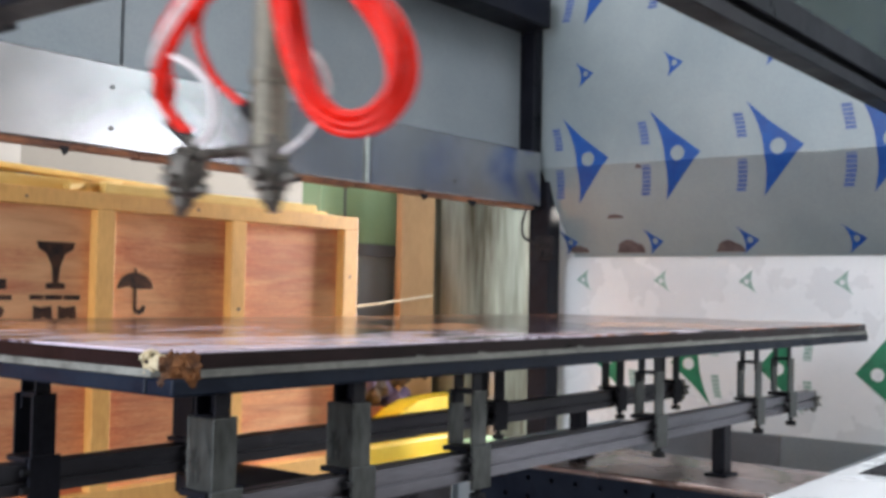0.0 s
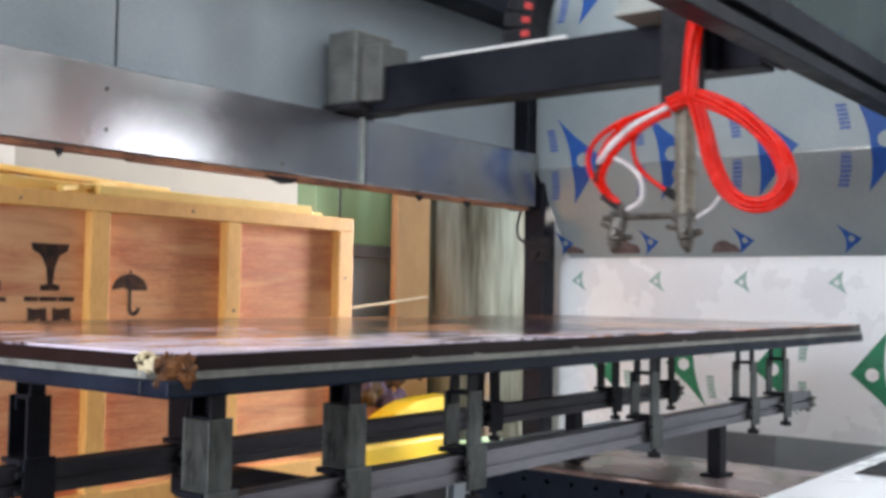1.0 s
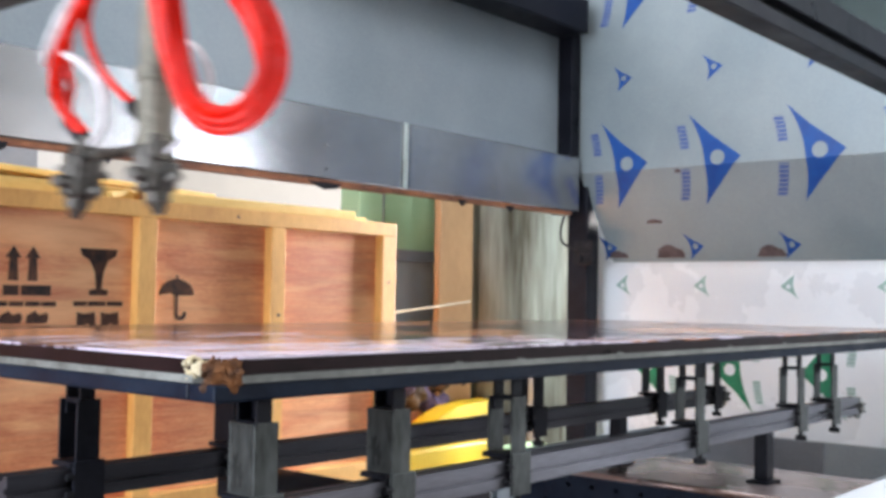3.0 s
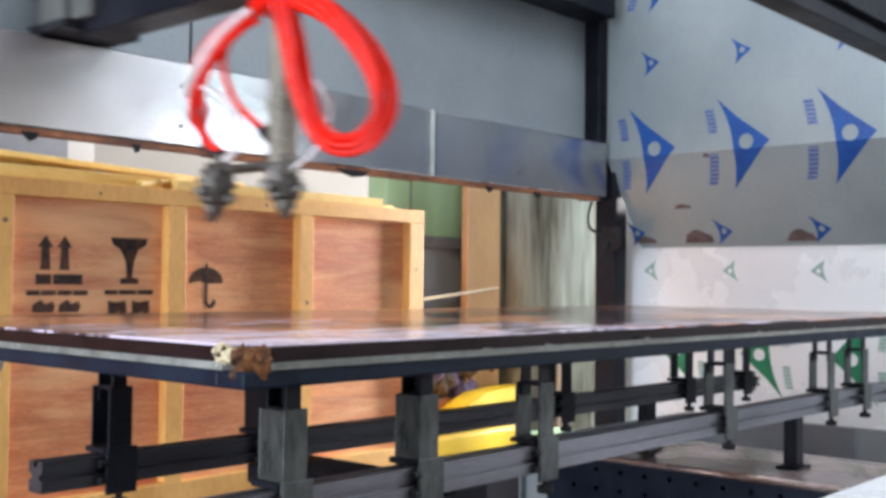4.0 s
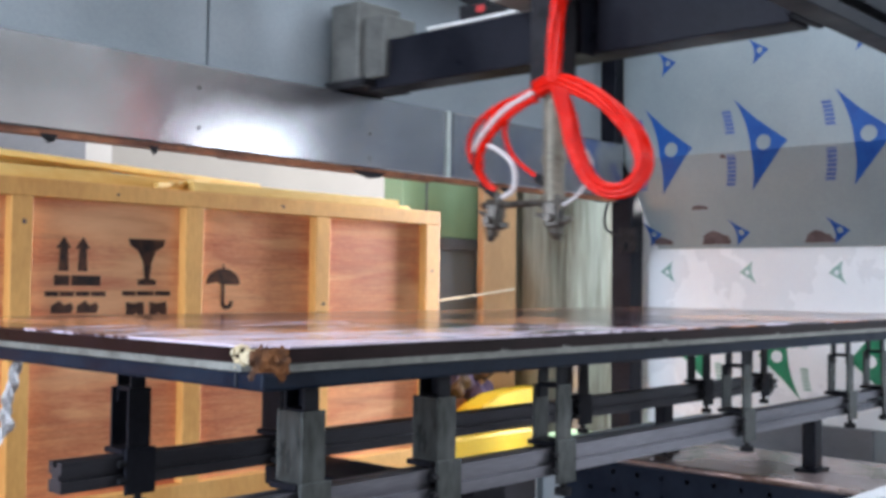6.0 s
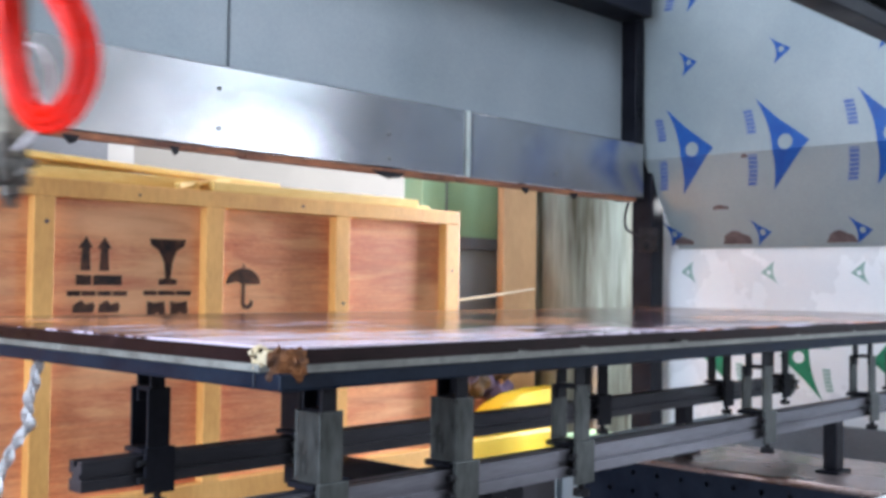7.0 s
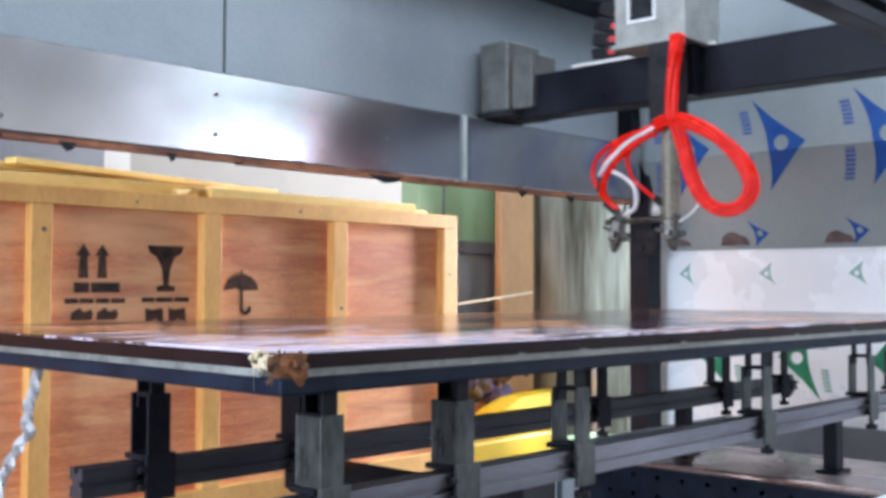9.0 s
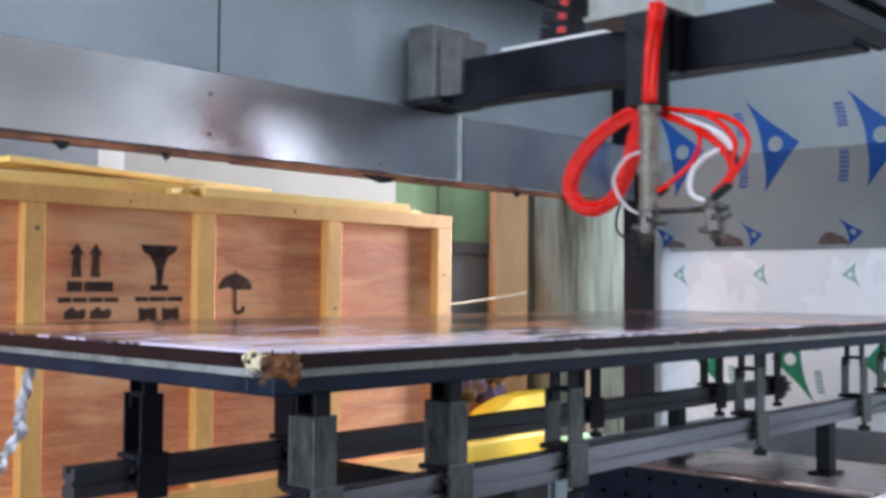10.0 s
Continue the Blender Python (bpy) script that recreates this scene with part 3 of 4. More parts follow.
FRONT_Y, BACK_Y = 1.165, 1.6
rail_f = rail_profile(0.72, 3.355, FRONT_Y, ALU, "front_conveyor_rail", "long grey aluminium profile rail that carries support stands")
rail_b = rail_profile(0.847, 3.335, BACK_Y, SHADED_ALU, "rear_conveyor_rail", "aluminium profile rail behind the front rail, shade put into its colour")
star_knob(rail_f, 3.357, FRONT_Y, 0.825)
star_knob(rail_b, 3.337, BACK_Y, 0.83)


def support_stand(mat, closed):
    """Two upright flat plates in a bracket clamped to the rail, with a narrower head below the board; its origin is at the rail's top."""
    ob = thing("support_stand", "grey steel support stand clamped to the conveyor rail", "support stand", group="support stands")
    bm = bmesh.new()
    box(bm, -0.0215, 0.0215, -0.0262, -0.0212, -0.004, 0.11, 0.0012)
    part("front_plate", bm, mat, ob)
    bm = bmesh.new()
    box(bm, -0.0215, 0.0215, 0.0246, 0.0296, 0.0105, 0.11, 0.0012)
    part("rear_plate", bm, mat, ob)
    if closed:
        part("web_plate", boxes((-0.0213, -0.017, -0.021, 0.0244, 0.0105, 0.109)), mat, ob)
        part("head_web", boxes((0.0095, 0.0138, -0.0155, 0.019, 0.1125, 0.144)), DARK_STEEL, ob)
    bm = bmesh.new()
    box(bm, -0.028, 0.028, -0.0335, -0.0265, -0.064, 0.012, 0.0015)
    part("cheek_plate", bm, mat, ob)
    bm = bmesh.new()
    box(bm, -0.028, 0.028, -0.0208, 0.036, 0.0005, 0.0098, 0.0015)
    part("foot", bm, DARK_STEEL, ob)
    for y in (-0.0205, 0.0195):
        bm = bmesh.new()
        box(bm, -0.014, 0.014, y, y + 0.0045, 0.085, 0.1445, 0.001)
        part("head_plate", bm, DARK_STEEL, ob, "narrow dark plate that carries the board")
    bm = bmesh.new()
    box(bm, -0.014, 0.014, -0.0155, 0.019, 0.104, 0.112, 0.001)
    part("head_bridge", bm, DARK_STEEL, ob)
    bm = bmesh.new()
    rod(bm, (0, -0.024, -0.058), (0, -0.024, -0.074), 0.006)
    rod(bm, (0, -0.024, -0.074), (0, -0.024, -0.086), 0.015)
    part("clamp_knob", bm, BLACK, ob, "black clamp knob")
    for z in (-0.012, -0.04):
        bm = bmesh.new()
        rod(bm, (-0.0275, -0.03, z), (-0.04, -0.03, z), 0.006, n=8)
        part("bolt", bm, BLACK, ob)
    return ob


TOP = 0.8575
# the rear row takes the dark steel, which puts the board's shade into its colour
for mat, y, label, closed_at, open_at in ((STAND_STEEL, FRONT_Y, "grey steel support stand clamped to the conveyor rail", (0.984, 1.26), (1.574, 2.286, 2.888, 3.138)), (DARK_STEEL, BACK_Y, "steel support stand clamped to the rear conveyor rail, shade put into its colour", (1.3,), (0.981, 2.262, 2.9, 3.28))):
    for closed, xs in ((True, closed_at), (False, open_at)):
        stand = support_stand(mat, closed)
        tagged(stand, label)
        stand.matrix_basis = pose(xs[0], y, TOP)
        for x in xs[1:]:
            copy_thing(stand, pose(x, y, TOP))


TRAY_Z = 0.675


def base_frame():
    """Steel base below the rails: cross bars, legs."""
    ob = thing("conveyor_frame", "dark steel frame below the conveyor rails, standing on the floor", "machine frame")
    bm = bmesh.new()
    box(bm, 1.28, 1.44, FRONT_Y + 0.0, BACK_Y + 0.02, 0.765, 0.8, 0.003)
    part("cross_bar", bm, DARK_STEEL, ob)
    bm = bmesh.new()
    box(bm, 1.32, 1.36, BACK_Y - 0.07, BACK_Y - 0.03, 0, 0.7645, 0.003)
    part("leg", bm, DARK_STEEL, ob)
    for y in (FRONT_Y, BACK_Y):
        bm = bmesh.new()
        box(bm, 2.675, 2.72, y - 0.018, y + 0.018, TRAY_Z + 0.009, 0.8075, 0.003)
        part("leg", bm, DARK_STEEL, ob)
        bm = bmesh.new()
        box(bm, 2.655, 2.74, y - 0.03, y + 0.03, TRAY_Z + 0.001, TRAY_Z + 0.0085, 0.002)
        part("foot_plate", bm, DARK_STEEL, ob)
        part("spacer", boxes((1.34, 1.38, y - 0.015, y + 0.015, 0.8005, 0.8075)), DARK_STEEL, ob)
    return ob


base_frame()


# ---- the board being sprayed ----
BX0, BX1, BY0, BY1 = 0.868, 3.8, 1.108, 2.335
Z_LOW, Z_STRIP, Z_CORE, Z_TOP = 1.0025, 1.027, 1.0375, 1.061


def sprayed_board():
    ob = thing("sprayed_board", "large flat board with wet dark brown top, broken at one corner", "board")
    c = 0.045   # the broken corner
    outline = lambda e: [(BX0 + e + c, BY0 + e), (BX1 - e - 0.03, BY0 + e), (BX1 - e - 0.012, BY0 + e + 0.006), (BX1 - e, BY0 + e + 0.03), (BX1 - e, BY1 - e), (BX0 + e, BY1 - e), (BX0 + e, BY0 + e + c), (BX0 + e + 0.4 * c, BY0 + e + 0.75 * c)]
    up = lambda z: (lambda u, v, k: (u, v, z + k))
    bm = plate(outline(0.004), [], Z_TOP - 0.003 - Z_CORE, up(Z_CORE))
    part("core_edge", bm, EDGE_BROWN, ob, "dark brown edge")
    part("top_face", plate(outline(0.0055), [], 0.003, up(Z_TOP - 0.0028)), WET, ob, "wet glossy brown top, reflections and glare painted as ochre patches and smears")
    part("edge_strip", plate(outline(0.0), [], Z_CORE - 0.0003 - Z_STRIP, up(Z_STRIP)), EDGE_WHITE, ob, "pale scuffed edge strip")
    bm = bmesh.new()
    e = 0.004
    for a0, a1, b0, b1 in ((BX0 + e, BX1 - e, BY0 + e, BY0 + 0.06), (BX0 + e, BX1 - e, BY1 - 0.06, BY1 - e), (BX0 + e, BX0 + 0.06, BY0 + 0.0605, BY1 - 0.0605), (BX1 - 0.06, BX1 - e, BY0 + 0.0605, BY1 - 0.0605)):
        box(bm, a0, a1, b0, b1, Z_LOW, Z_STRIP - 0.0005, 0.004)
    for x in (1.6, 2.5):
        box(bm, x, x + 0.05, BY0 + 0.0605, BY1 - 0.0605, Z_LOW, Z_STRIP - 0.0005)
    part("frame", bm, FRAME_BLUE, ob, "blue-grey steel frame below the board")
    # torn core at the broken corner
    for name, mat, n, seed in (("torn_core", FOAM, 150, 3), ("pale_core", FOAM_PALE, 50, 8)):
        rng = random.Random(seed)
        bm = bmesh.new()
        for k in range(n):
            s = rng.uniform(0.1, 0.95)
            if name == "torn_core":
                x, y = BX0 + 0.001 + s * c * 0.95, BY0 + 0.001 + (1 - s) * c * 0.7
                z, r = rng.uniform(Z_LOW + 0.016, Z_TOP - 0.004), rng.uniform(0.0035, 0.008)
            else:
                x, y = BX0 + 0.004 + rng.uniform(0, 0.006), BY0 + c * rng.uniform(0.7, 1.5)
                z, r = rng.uniform(Z_STRIP + 0.004, Z_TOP - 0.002), rng.uniform(0.003, 0.0065)
            got = bmesh.ops.create_icosphere(bm, subdivisions=1, radius=r, matrix=Matrix.Translation((x, y, z)))
            for v in got["verts"]:
                v.co += 0.8 * r * noise.noise_vector(v.co * 160)
        tagged(part(name, bm, mat, ob, "crumbling torn core at the corner"), kind="stuff")
    rng = random.Random(12)
    for k in range(7):
        x, w = rng.uniform(BX0 + 0.3, BX1 - 0.1), rng.uniform(0.006, 0.03)
        zt = Z_CORE + rng.uniform(0.002, 0.005)
        pts = [(x, Z_CORE), (x + w, Z_CORE), (x + 0.8 * w, zt), (x + 0.45 * w, zt - 0.002), (x + 0.2 * w, zt + 0.001)]
        part("chip", plate(pts, [], 0.002, lambda u, v, k: (u, BY0 + 0.0042 - k, v)), EDGE_WHITE, ob, "pale chip in the brown edge")
    return ob


sprayed_board()

# white plastic strips under the board's end
strap = thing("plastic_strap", "twisted white plastic strapping hanging beside the board's end", "plastic strap")
for dx, dy, k in ((0, 0, 0), (0.004, 0.008, 1)):
    bm = bmesh.new()
    line = spline([(0.93 + dx, 1.9 + dy, 0.995), (0.915 - dx, 1.9, 0.93), (0.9 + 2 * dx, 1.9 - dy, 0.87), (0.875 - dx, 1.9 + dy, 0.82), (0.85 + dx, 1.9, 0.74), (0.83, 1.9 - dy, 0.6), (0.82, 1.9, 0.3), (0.81, 1.9 + dy, 0.004)], 8)
    rows = []
    for i, p in enumerate(line):
        a = i * 0.5 + k * 1.7
        d = Vector((math.cos(a), math.sin(a), 0)) * 0.011
        rows.append((bm.verts.new(p - d), bm.verts.new(p + d)))
    for q, s in zip(rows, rows[1:]):
        bm.faces.new((q[0], q[1], s[1], s[0]))
    bmesh.ops.solidify(bm, geom=bm.faces[:], thickness=0.0012)
    part("strip", bm, STRAP_WHITE, strap)


# ---- catch tank beyond the conveyor ----
tank = thing("catch_tank", "open sheet metal catch tank with pale rims beyond the conveyor", "tank")
TZ = 0.6
part("far_wall", boxes((4.2, 4.206, 1.13, 2.28, 0.1, TZ)), PANEL_GREY, tank)
part("near_wall", boxes((3.0, 4.2, 1.124, 1.13, 0.1, TZ - 0.001)), PANEL_GREY, tank)
part("side_wall", boxes((3.03, 3.036, 1.131, 2.28, 0.1, TZ - 0.001)), PANEL_GREY, tank)
part("floor_plate", boxes((3.037, 4.199, 1.131, 2.28, 0.43, 0.436)), STAINLESS, tank, "wet metal tank floor")
part("back_wall", boxes((3.0, 4.2, 2.281, 2.287, 0.1, TZ)), PANEL_GREY, tank)
# the shaded part of the far wall, set in as a darker plate
part("shade_plate", boxes((4.19, 4.1985, 1.565, 2.27, 0.437, 0.597)), CABINET_GREY, tank, "darker plate for the far wall's shaded part")
for x, y in ((3.05, 2.24), (4.16, 2.24), (3.05, 1.18), (4.16, 1.18)):
    part("leg", boxes((x - 0.02, x + 0.02, y - 0.02, y + 0.02, 0, 0.0995)), DARK_STEEL, tank)

AZ = 0.69
apron = thing("apron_table", "white film-covered apron sheet with a dark opening on legs", "table")
bm = bmesh.new()
box(bm, 2.13, 3.75, 0.376, 0.916, AZ, AZ + 0.006, 0.002)
part("top_sheet", bm, FILM_WHITE, apron, "white film-covered sheet")
bm = bmesh.new()
box(bm, 2.86, 3.55, 0.64, 0.86, AZ + 0.0065, AZ + 0.009)
part("opening", bm, BLACK, apron, "dark opening")
for x, y in ((2.17, 0.42), (3.71, 0.42), (2.17, 0.87), (3.71, 0.87)):
    part("leg", boxes((x - 0.02, x + 0.02, y - 0.02, y + 0.02, 0, AZ - 0.0005)), DARK_STEEL, apron)

tray = thing("drip_tray", "wet brownish metal drip tray on a dark perforated stand", "drip tray")
bm = bmesh.new()
box(bm, 2.47, 2.95, 0.955, 1.8, TRAY_Z - 0.006, TRAY_Z, 0.001)
part("pan", bm, RIM_METAL, tray)
bm = bmesh.new()
rod(bm, (2.464, 0.955, TRAY_Z + 0.003), (2.464, 1.8, TRAY_Z + 0.003), 0.0085, n=12)
part("rolled_lip", bm, RIM_METAL, tray, "shiny rolled lip", smooth=True)
low = TRAY_Z - 0.0065
part("stand_side", plate([(0.96, 0.001), (1.795, 0.001), (1.795, low), (0.96, low)], [circle(1.03 + 0.075 * i, 0.54 + 0.05 * k, 0.007, 10) for i in range(10) for k in range(3)], 0.004, lambda u, v, k: (2.485 + k, u, v)), FRAME_BLUE, tray, "dark perforated side")
part("stand_back", boxes((2.935, 2.94, 0.96, 1.795, 0.001, low)), FRAME_BLUE, tray)
part("stand_end", boxes((2.49, 2.934, 1.79, 1.795, 0.001, low)), FRAME_BLUE, tray)
part("stand_end", boxes((2.49, 2.934, 0.96, 0.965, 0.001, low)), FRAME_BLUE, tray)
part("floor_sheet", boxes((2.5, 2.93, 0.966, 1.789, 0.001, 0.02)), FRAME_BLUE, tray)


# ---- crate behind the machine ----
def crate():
    ob = thing("shipping_crate", "large plywood shipping crate with pine battens and black stencilled marks", "crate")
    y, x0, x1, z0, z1 = 3.2, -0.7, 3.49, 0.34, 1.462
    d = 0.046   # how far the battens stand proud
    bm = bmesh.new()
    box(bm, x0 + 0.02, x1 - 0.02, y + d + 0.0005, y + 1.1, z0 + 0.02, z1 - 0.01)
    part("plywood_body", bm, PLY, ob, "pinkish plywood panels")

    def batten(*d):
        bm = bmesh.new()
        box(bm, *d, 0.003)
        part("batten", bm, PINE, ob)
    batten(x0, x1, y, y + d, z1 - 0.058, z1)
    batten(x0, x1, y, y + d, z0, z0 + 0.095)
    for a, b in ((-0.7, -0.63), (0.1, 0.17), (0.88, 0.955), (1.535, 1.605), (2.168, 2.242), (2.77, 2.842), (3.4, 3.49)):
        batten(a, b, y, y + d, z0 + 0.0955, z1 - 0.0585)
    batten(x1 - 0.0195, x1 + 0.001, y + d + 0.0005, y + 0.12, z0 + 0.1, z1 - 0.06)
    for x in (0.2, 1.4, 2.6):
        batten(x, x + 0.12, y + 0.1, y + 1.0, 0, z0 + 0.0195)
    for x, z, r in ((1.576, 1.324, 0.008), (0.92, 1.1, 0.007), (2.2, 0.82, 0.006), (2.81, 1.06, 0.007), (3.44, 1.2, 0.006), (2.6, 1.432, 0.006), (1.9, 1.428, 0.005)):
        bm = bmesh.new()
        rod(bm, (x, y - 0.0012, z), (x, y + 0.001, z), r, n=10)
        part("knot", bm, RUST, ob, "dark knot")
    yy = y + d + 0.0003
    grow = 1.0075   # the marks lie on the panels, deeper than the battens
    to3d = lambda u, v, k: (u * grow, yy - k, 1.147 + (v - 1.147) * grow)
    ink = lambda pts, holes=(): part("stencil_mark", plate(pts, holes, 0.0014, to3d), INK, ob)
    bar = lambda a, b, c, d: ink([(a, c), (b, c), (b, d), (a, d)])
    for x in (1.722, 1.788):   # two arrows
        ink([(x, 1.283), (x - 0.026, 1.245), (x - 0.013, 1.245), (x - 0.017, 1.172), (x + 0.017, 1.172), (x + 0.013, 1.245), (x + 0.026, 1.245)])
    for a, b in ((1.69, 1.742), (1.75, 1.852)):
        bar(a, b, 1.125, 1.158)
    for a, b in ((1.66, 1.705), (1.71, 1.76), (1.766, 1.815), (1.82, 1.872)):
        bar(a, b, 1.09, 1.106)
    for x in (1.72, 1.81):
        ink([(x - 0.04, 1.035), (x - 0.038, 1.06), (x - 0.01, 1.076), (x + 0.005, 1.062), (x + 0.03, 1.07), (x + 0.038, 1.055), (x + 0.03, 1.035)])
        bar(x - 0.036, x + 0.03, 0.99, 1.028)
    # goblet
    ink([(1.955, 1.285), (2.097, 1.285), (2.09, 1.262), (2.06, 1.245), (2.044, 1.205), (2.037, 1.15), (2.062, 1.146), (2.062, 1.128), (1.992, 1.128), (1.992, 1.146), (2.017, 1.15), (2.012, 1.205), (1.992, 1.245), (1.962, 1.262)])
    for a, b in ((1.935, 1.985), (1.99, 2.055), (2.06, 2.12)):
        bar(a, b, 1.092, 1.108)
    for x in (1.985, 2.075):
        ink([(x - 0.035, 1.02), (x - 0.036, 1.072), (x - 0.01, 1.066), (x + 0.03, 1.072), (x + 0.034, 1.03), (x + 0.012, 1.02), (x + 0.004, 1.036), (x - 0.012, 1.02)])
    # umbrella
    top = [(2.344 + 0.075 * math.cos(a), 1.133 + 0.058 * math.sin(a)) for a in [math.pi * k / 14 for k in range(15)]]
    ink(top + [(2.318, 1.141), (2.34, 1.132)])
    ink([(2.338, 1.1325), (2.35, 1.1325), (2.35, 1.066), (2.354, 1.058), (2.364, 1.056), (2.372, 1.063), (2.376, 1.074), (2.388, 1.07), (2.384, 1.052), (2.366, 1.041), (2.348, 1.044), (2.338, 1.058)])
    ink([(2.34, 1.19), (2.349, 1.19), (2.347, 1.206), (2.342, 1.206)])
    return ob


crate()


def loose_plank(x0, y0, z0, x1, y1, z1, w, h):
    ob = thing("loose_plank", "loose pale yellow pine plank lying on the crate", "plank", group="planks on the crate")
    length = (Vector((x1, y1, z1)) - Vector((x0, y0, z0))).length
    bm = bmesh.new()
    box(bm, 0, length, -w / 2, w / 2, 0, h, 0.003)
    part("board", bm, PINE_PALE, ob)
    ob.matrix_basis = Matrix.Translation((x0, y0, z0)) @ (Vector((x1 - x0, y1 - y0, z1 - z0)).to_track_quat("X", "Z").to_matrix().to_4x4())


ZC = 1.463
loose_plank(0.3, 3.26, ZC, 2.15, 3.27, ZC, 0.09, 0.038)
loose_plank(2.2, 3.25, ZC, 3.24, 3.255, ZC, 0.085, 0.036)
loose_plank(-0.3, 3.42, ZC, 1.9, 3.44, ZC, 0.1, 0.045)
loose_plank(1.62, 3.36, ZC + 0.062, 2.3, 3.40, ZC + 0.008, 0.05, 0.02)
loose_plank(1.95, 3.52, ZC, 3.15, 3.5, ZC, 0.09, 0.04)
loose_plank(0.2, 3.32, ZC + 0.072, 1.75, 3.37, ZC + 0.05, 0.06, 0.025)
loose_plank(1.5, 3.28, ZC + 0.066, 2.6, 3.38, ZC + 0.041, 0.07, 0.02)
loose_plank(2.05, 3.215, ZC, 2.32, 3.3, ZC + 0.04, 0.03, 0.018)
loose_plank(2.9, 3.31, ZC, 3.4, 3.33, ZC, 0.05, 0.022)


# ---- behind the machine ----
cab = thing("green_cabinet", "pale green enamelled machine cabinet with a dark band", "cabinet")
bm = bmesh.new()
box(bm, 4.06, 4.78, 4.0, 4.14, 1.4, 2.2, 0.006)
part("upper_body", bm, GREEN_PAINT, cab)
part("band", boxes((4.05, 4.8, 3.99, 4.15, 1.335, 1.3995)), CABINET_GREY, cab, "dark band")
bm = bmesh.new()
box(bm, 4.06, 4.72, 4.02, 4.14, 0, 1.334, 0.006)
part("lower_body", bm, PANEL_GREY, cab, "grey lower body")
bm = bmesh.new()
box(bm, 4.725, 4.79, 4.0, 4.14, 0, 1.334, 0.004)
part("side_post", bm, GREEN_PAINT, cab)
bm = bmesh.new()
box(bm, 4.24, 4.25, 3.993, 3.9995, 1.42, 2.18)
part("door_gap", bm, CABINET_GREY, cab)

tall = thing("timber_board", "tall pale timber board standing on edge", "timber board")
bm = bmesh.new()
box(bm, 4.26, 4.535, 3.6, 3.64, 0, 1.9, 0.004)
part("board", bm, TIMBER, tall)

pipe = thing("exhaust_duct", "wide upright galvanised exhaust duct with streaked greenish stains", "duct")
bm = bmesh.new()
rod(bm, (5.04, 3.72, 0), (5.04, 3.72, 3.0), 0.46, n=72)
part("pipe", bm, PIPE_STAINED, pipe)
for z in (0.9, 2.0):
    bm = bmesh.new()
    rod(bm, (5.04, 3.72, z), (5.04, 3.72, z + 0.02), 0.468, n=72)
    part("collar", bm, PIPE_STAINED, pipe)

locker = thing("grey_locker", "dark grey steel locker against the far wall", "locker")
bm = bmesh.new()
box(bm, 1.6, 2.95, 5.3, 5.9, 0, 2.3, 0.008)
part("body", bm, CABINET_GREY, locker)
part("door", boxes((1.62, 2.27, 5.28, 5.2995, 0.05, 2.25)), CABINET_GREY, locker)
part("door", boxes((2.28, 2.93, 5.28, 5.2995, 0.05, 2.25)), CABINET_GREY, locker)
notice = thing("pale_board", "pale board leaning at the far wall", "board")
part("sheet", boxes((3.0, 3.16, 5.4, 5.43, 0, 2.3)), WALL, notice)

bin_ = thing("yellow_tub", "bright yellow plastic tub with a rounded lid on a dark plinth", "tub")
bm = bmesh.new()
box(bm, 3.76, 4.6, 3.45, 3.59, 0.27, 0.4, 0.02)
part("body", bm, YELLOW, bin_)
part("plinth", boxes((3.78, 4.58, 3.455, 3.585, 0, 0.2695)), DARK_STEEL, bin_, "dark plinth")
bm = bmesh.new()
prof = [(3.9, 0.4005), (3.98, 0.47), (4.1, 0.54), (4.25, 0.585), (4.42, 0.6), (4.6, 0.6), (4.6, 0.4005)]
part("lid", plate(prof, [], 0.13, lambda u, v, k: (u, 3.455 + k, v)), YELLOW, bin_)

heap = thing("rag_heap", "heap of dirty brown and purple rags on the yellow tub", "rags")
for name, mat, n, seed in (("rag", RAG, 26, 2), ("purple_rag", RAG_PURPLE, 8, 5)):
    rng = random.Random(seed)
    for k in range(n):
        bm = bmesh.new()
        p = Vector((rng.uniform(3.95, 4.5), rng.uniform(3.62, 3.9), rng.uniform(0.55, 0.74) if name == "rag" else rng.uniform(0.58, 0.68)))
        got = bmesh.ops.create_icosphere(bm, subdivisions=2, radius=rng.uniform(0.04, 0.09), matrix=Matrix.Translation(p))
        for v in got["verts"]:
            v.co += 0.035 * noise.noise_vector(v.co * 14)
        part(name, bm, mat, heap)
part("crate_below", boxes((3.93, 4.56, 3.66, 3.95, 0, 0.55)), PLY, heap, "plywood box below the rags")

cord = thing("slack_cord", "thin pale cord stretched behind the crate", "cord")
bm = bmesh.new()
tube(bm, spline([(3.2, 3.58, 1.02), (3.5, 3.585, 1.03), (4.0, 3.585, 1.07), (4.5, 3.585, 1.12)]), 0.006, 8)
part("line", bm, CORD, cord)

green_box = thing("green_housing", "pale green machine housing on the floor", "housing")
bm = bmesh.new()
box(bm, 3.97, 4.22, 2.85, 3.0, 0, 0.46, 0.01)
part("body", bm, GREEN_PAINT, green_box)
sack = thing("olive_sack", "yellowish stained sack beside the duct", "sack")
bm = bmesh.new()
box(bm, 4.48, 4.62, 3.2, 3.3, 0, 0.78, 0.03)
part("body", bm, RAG, sack)


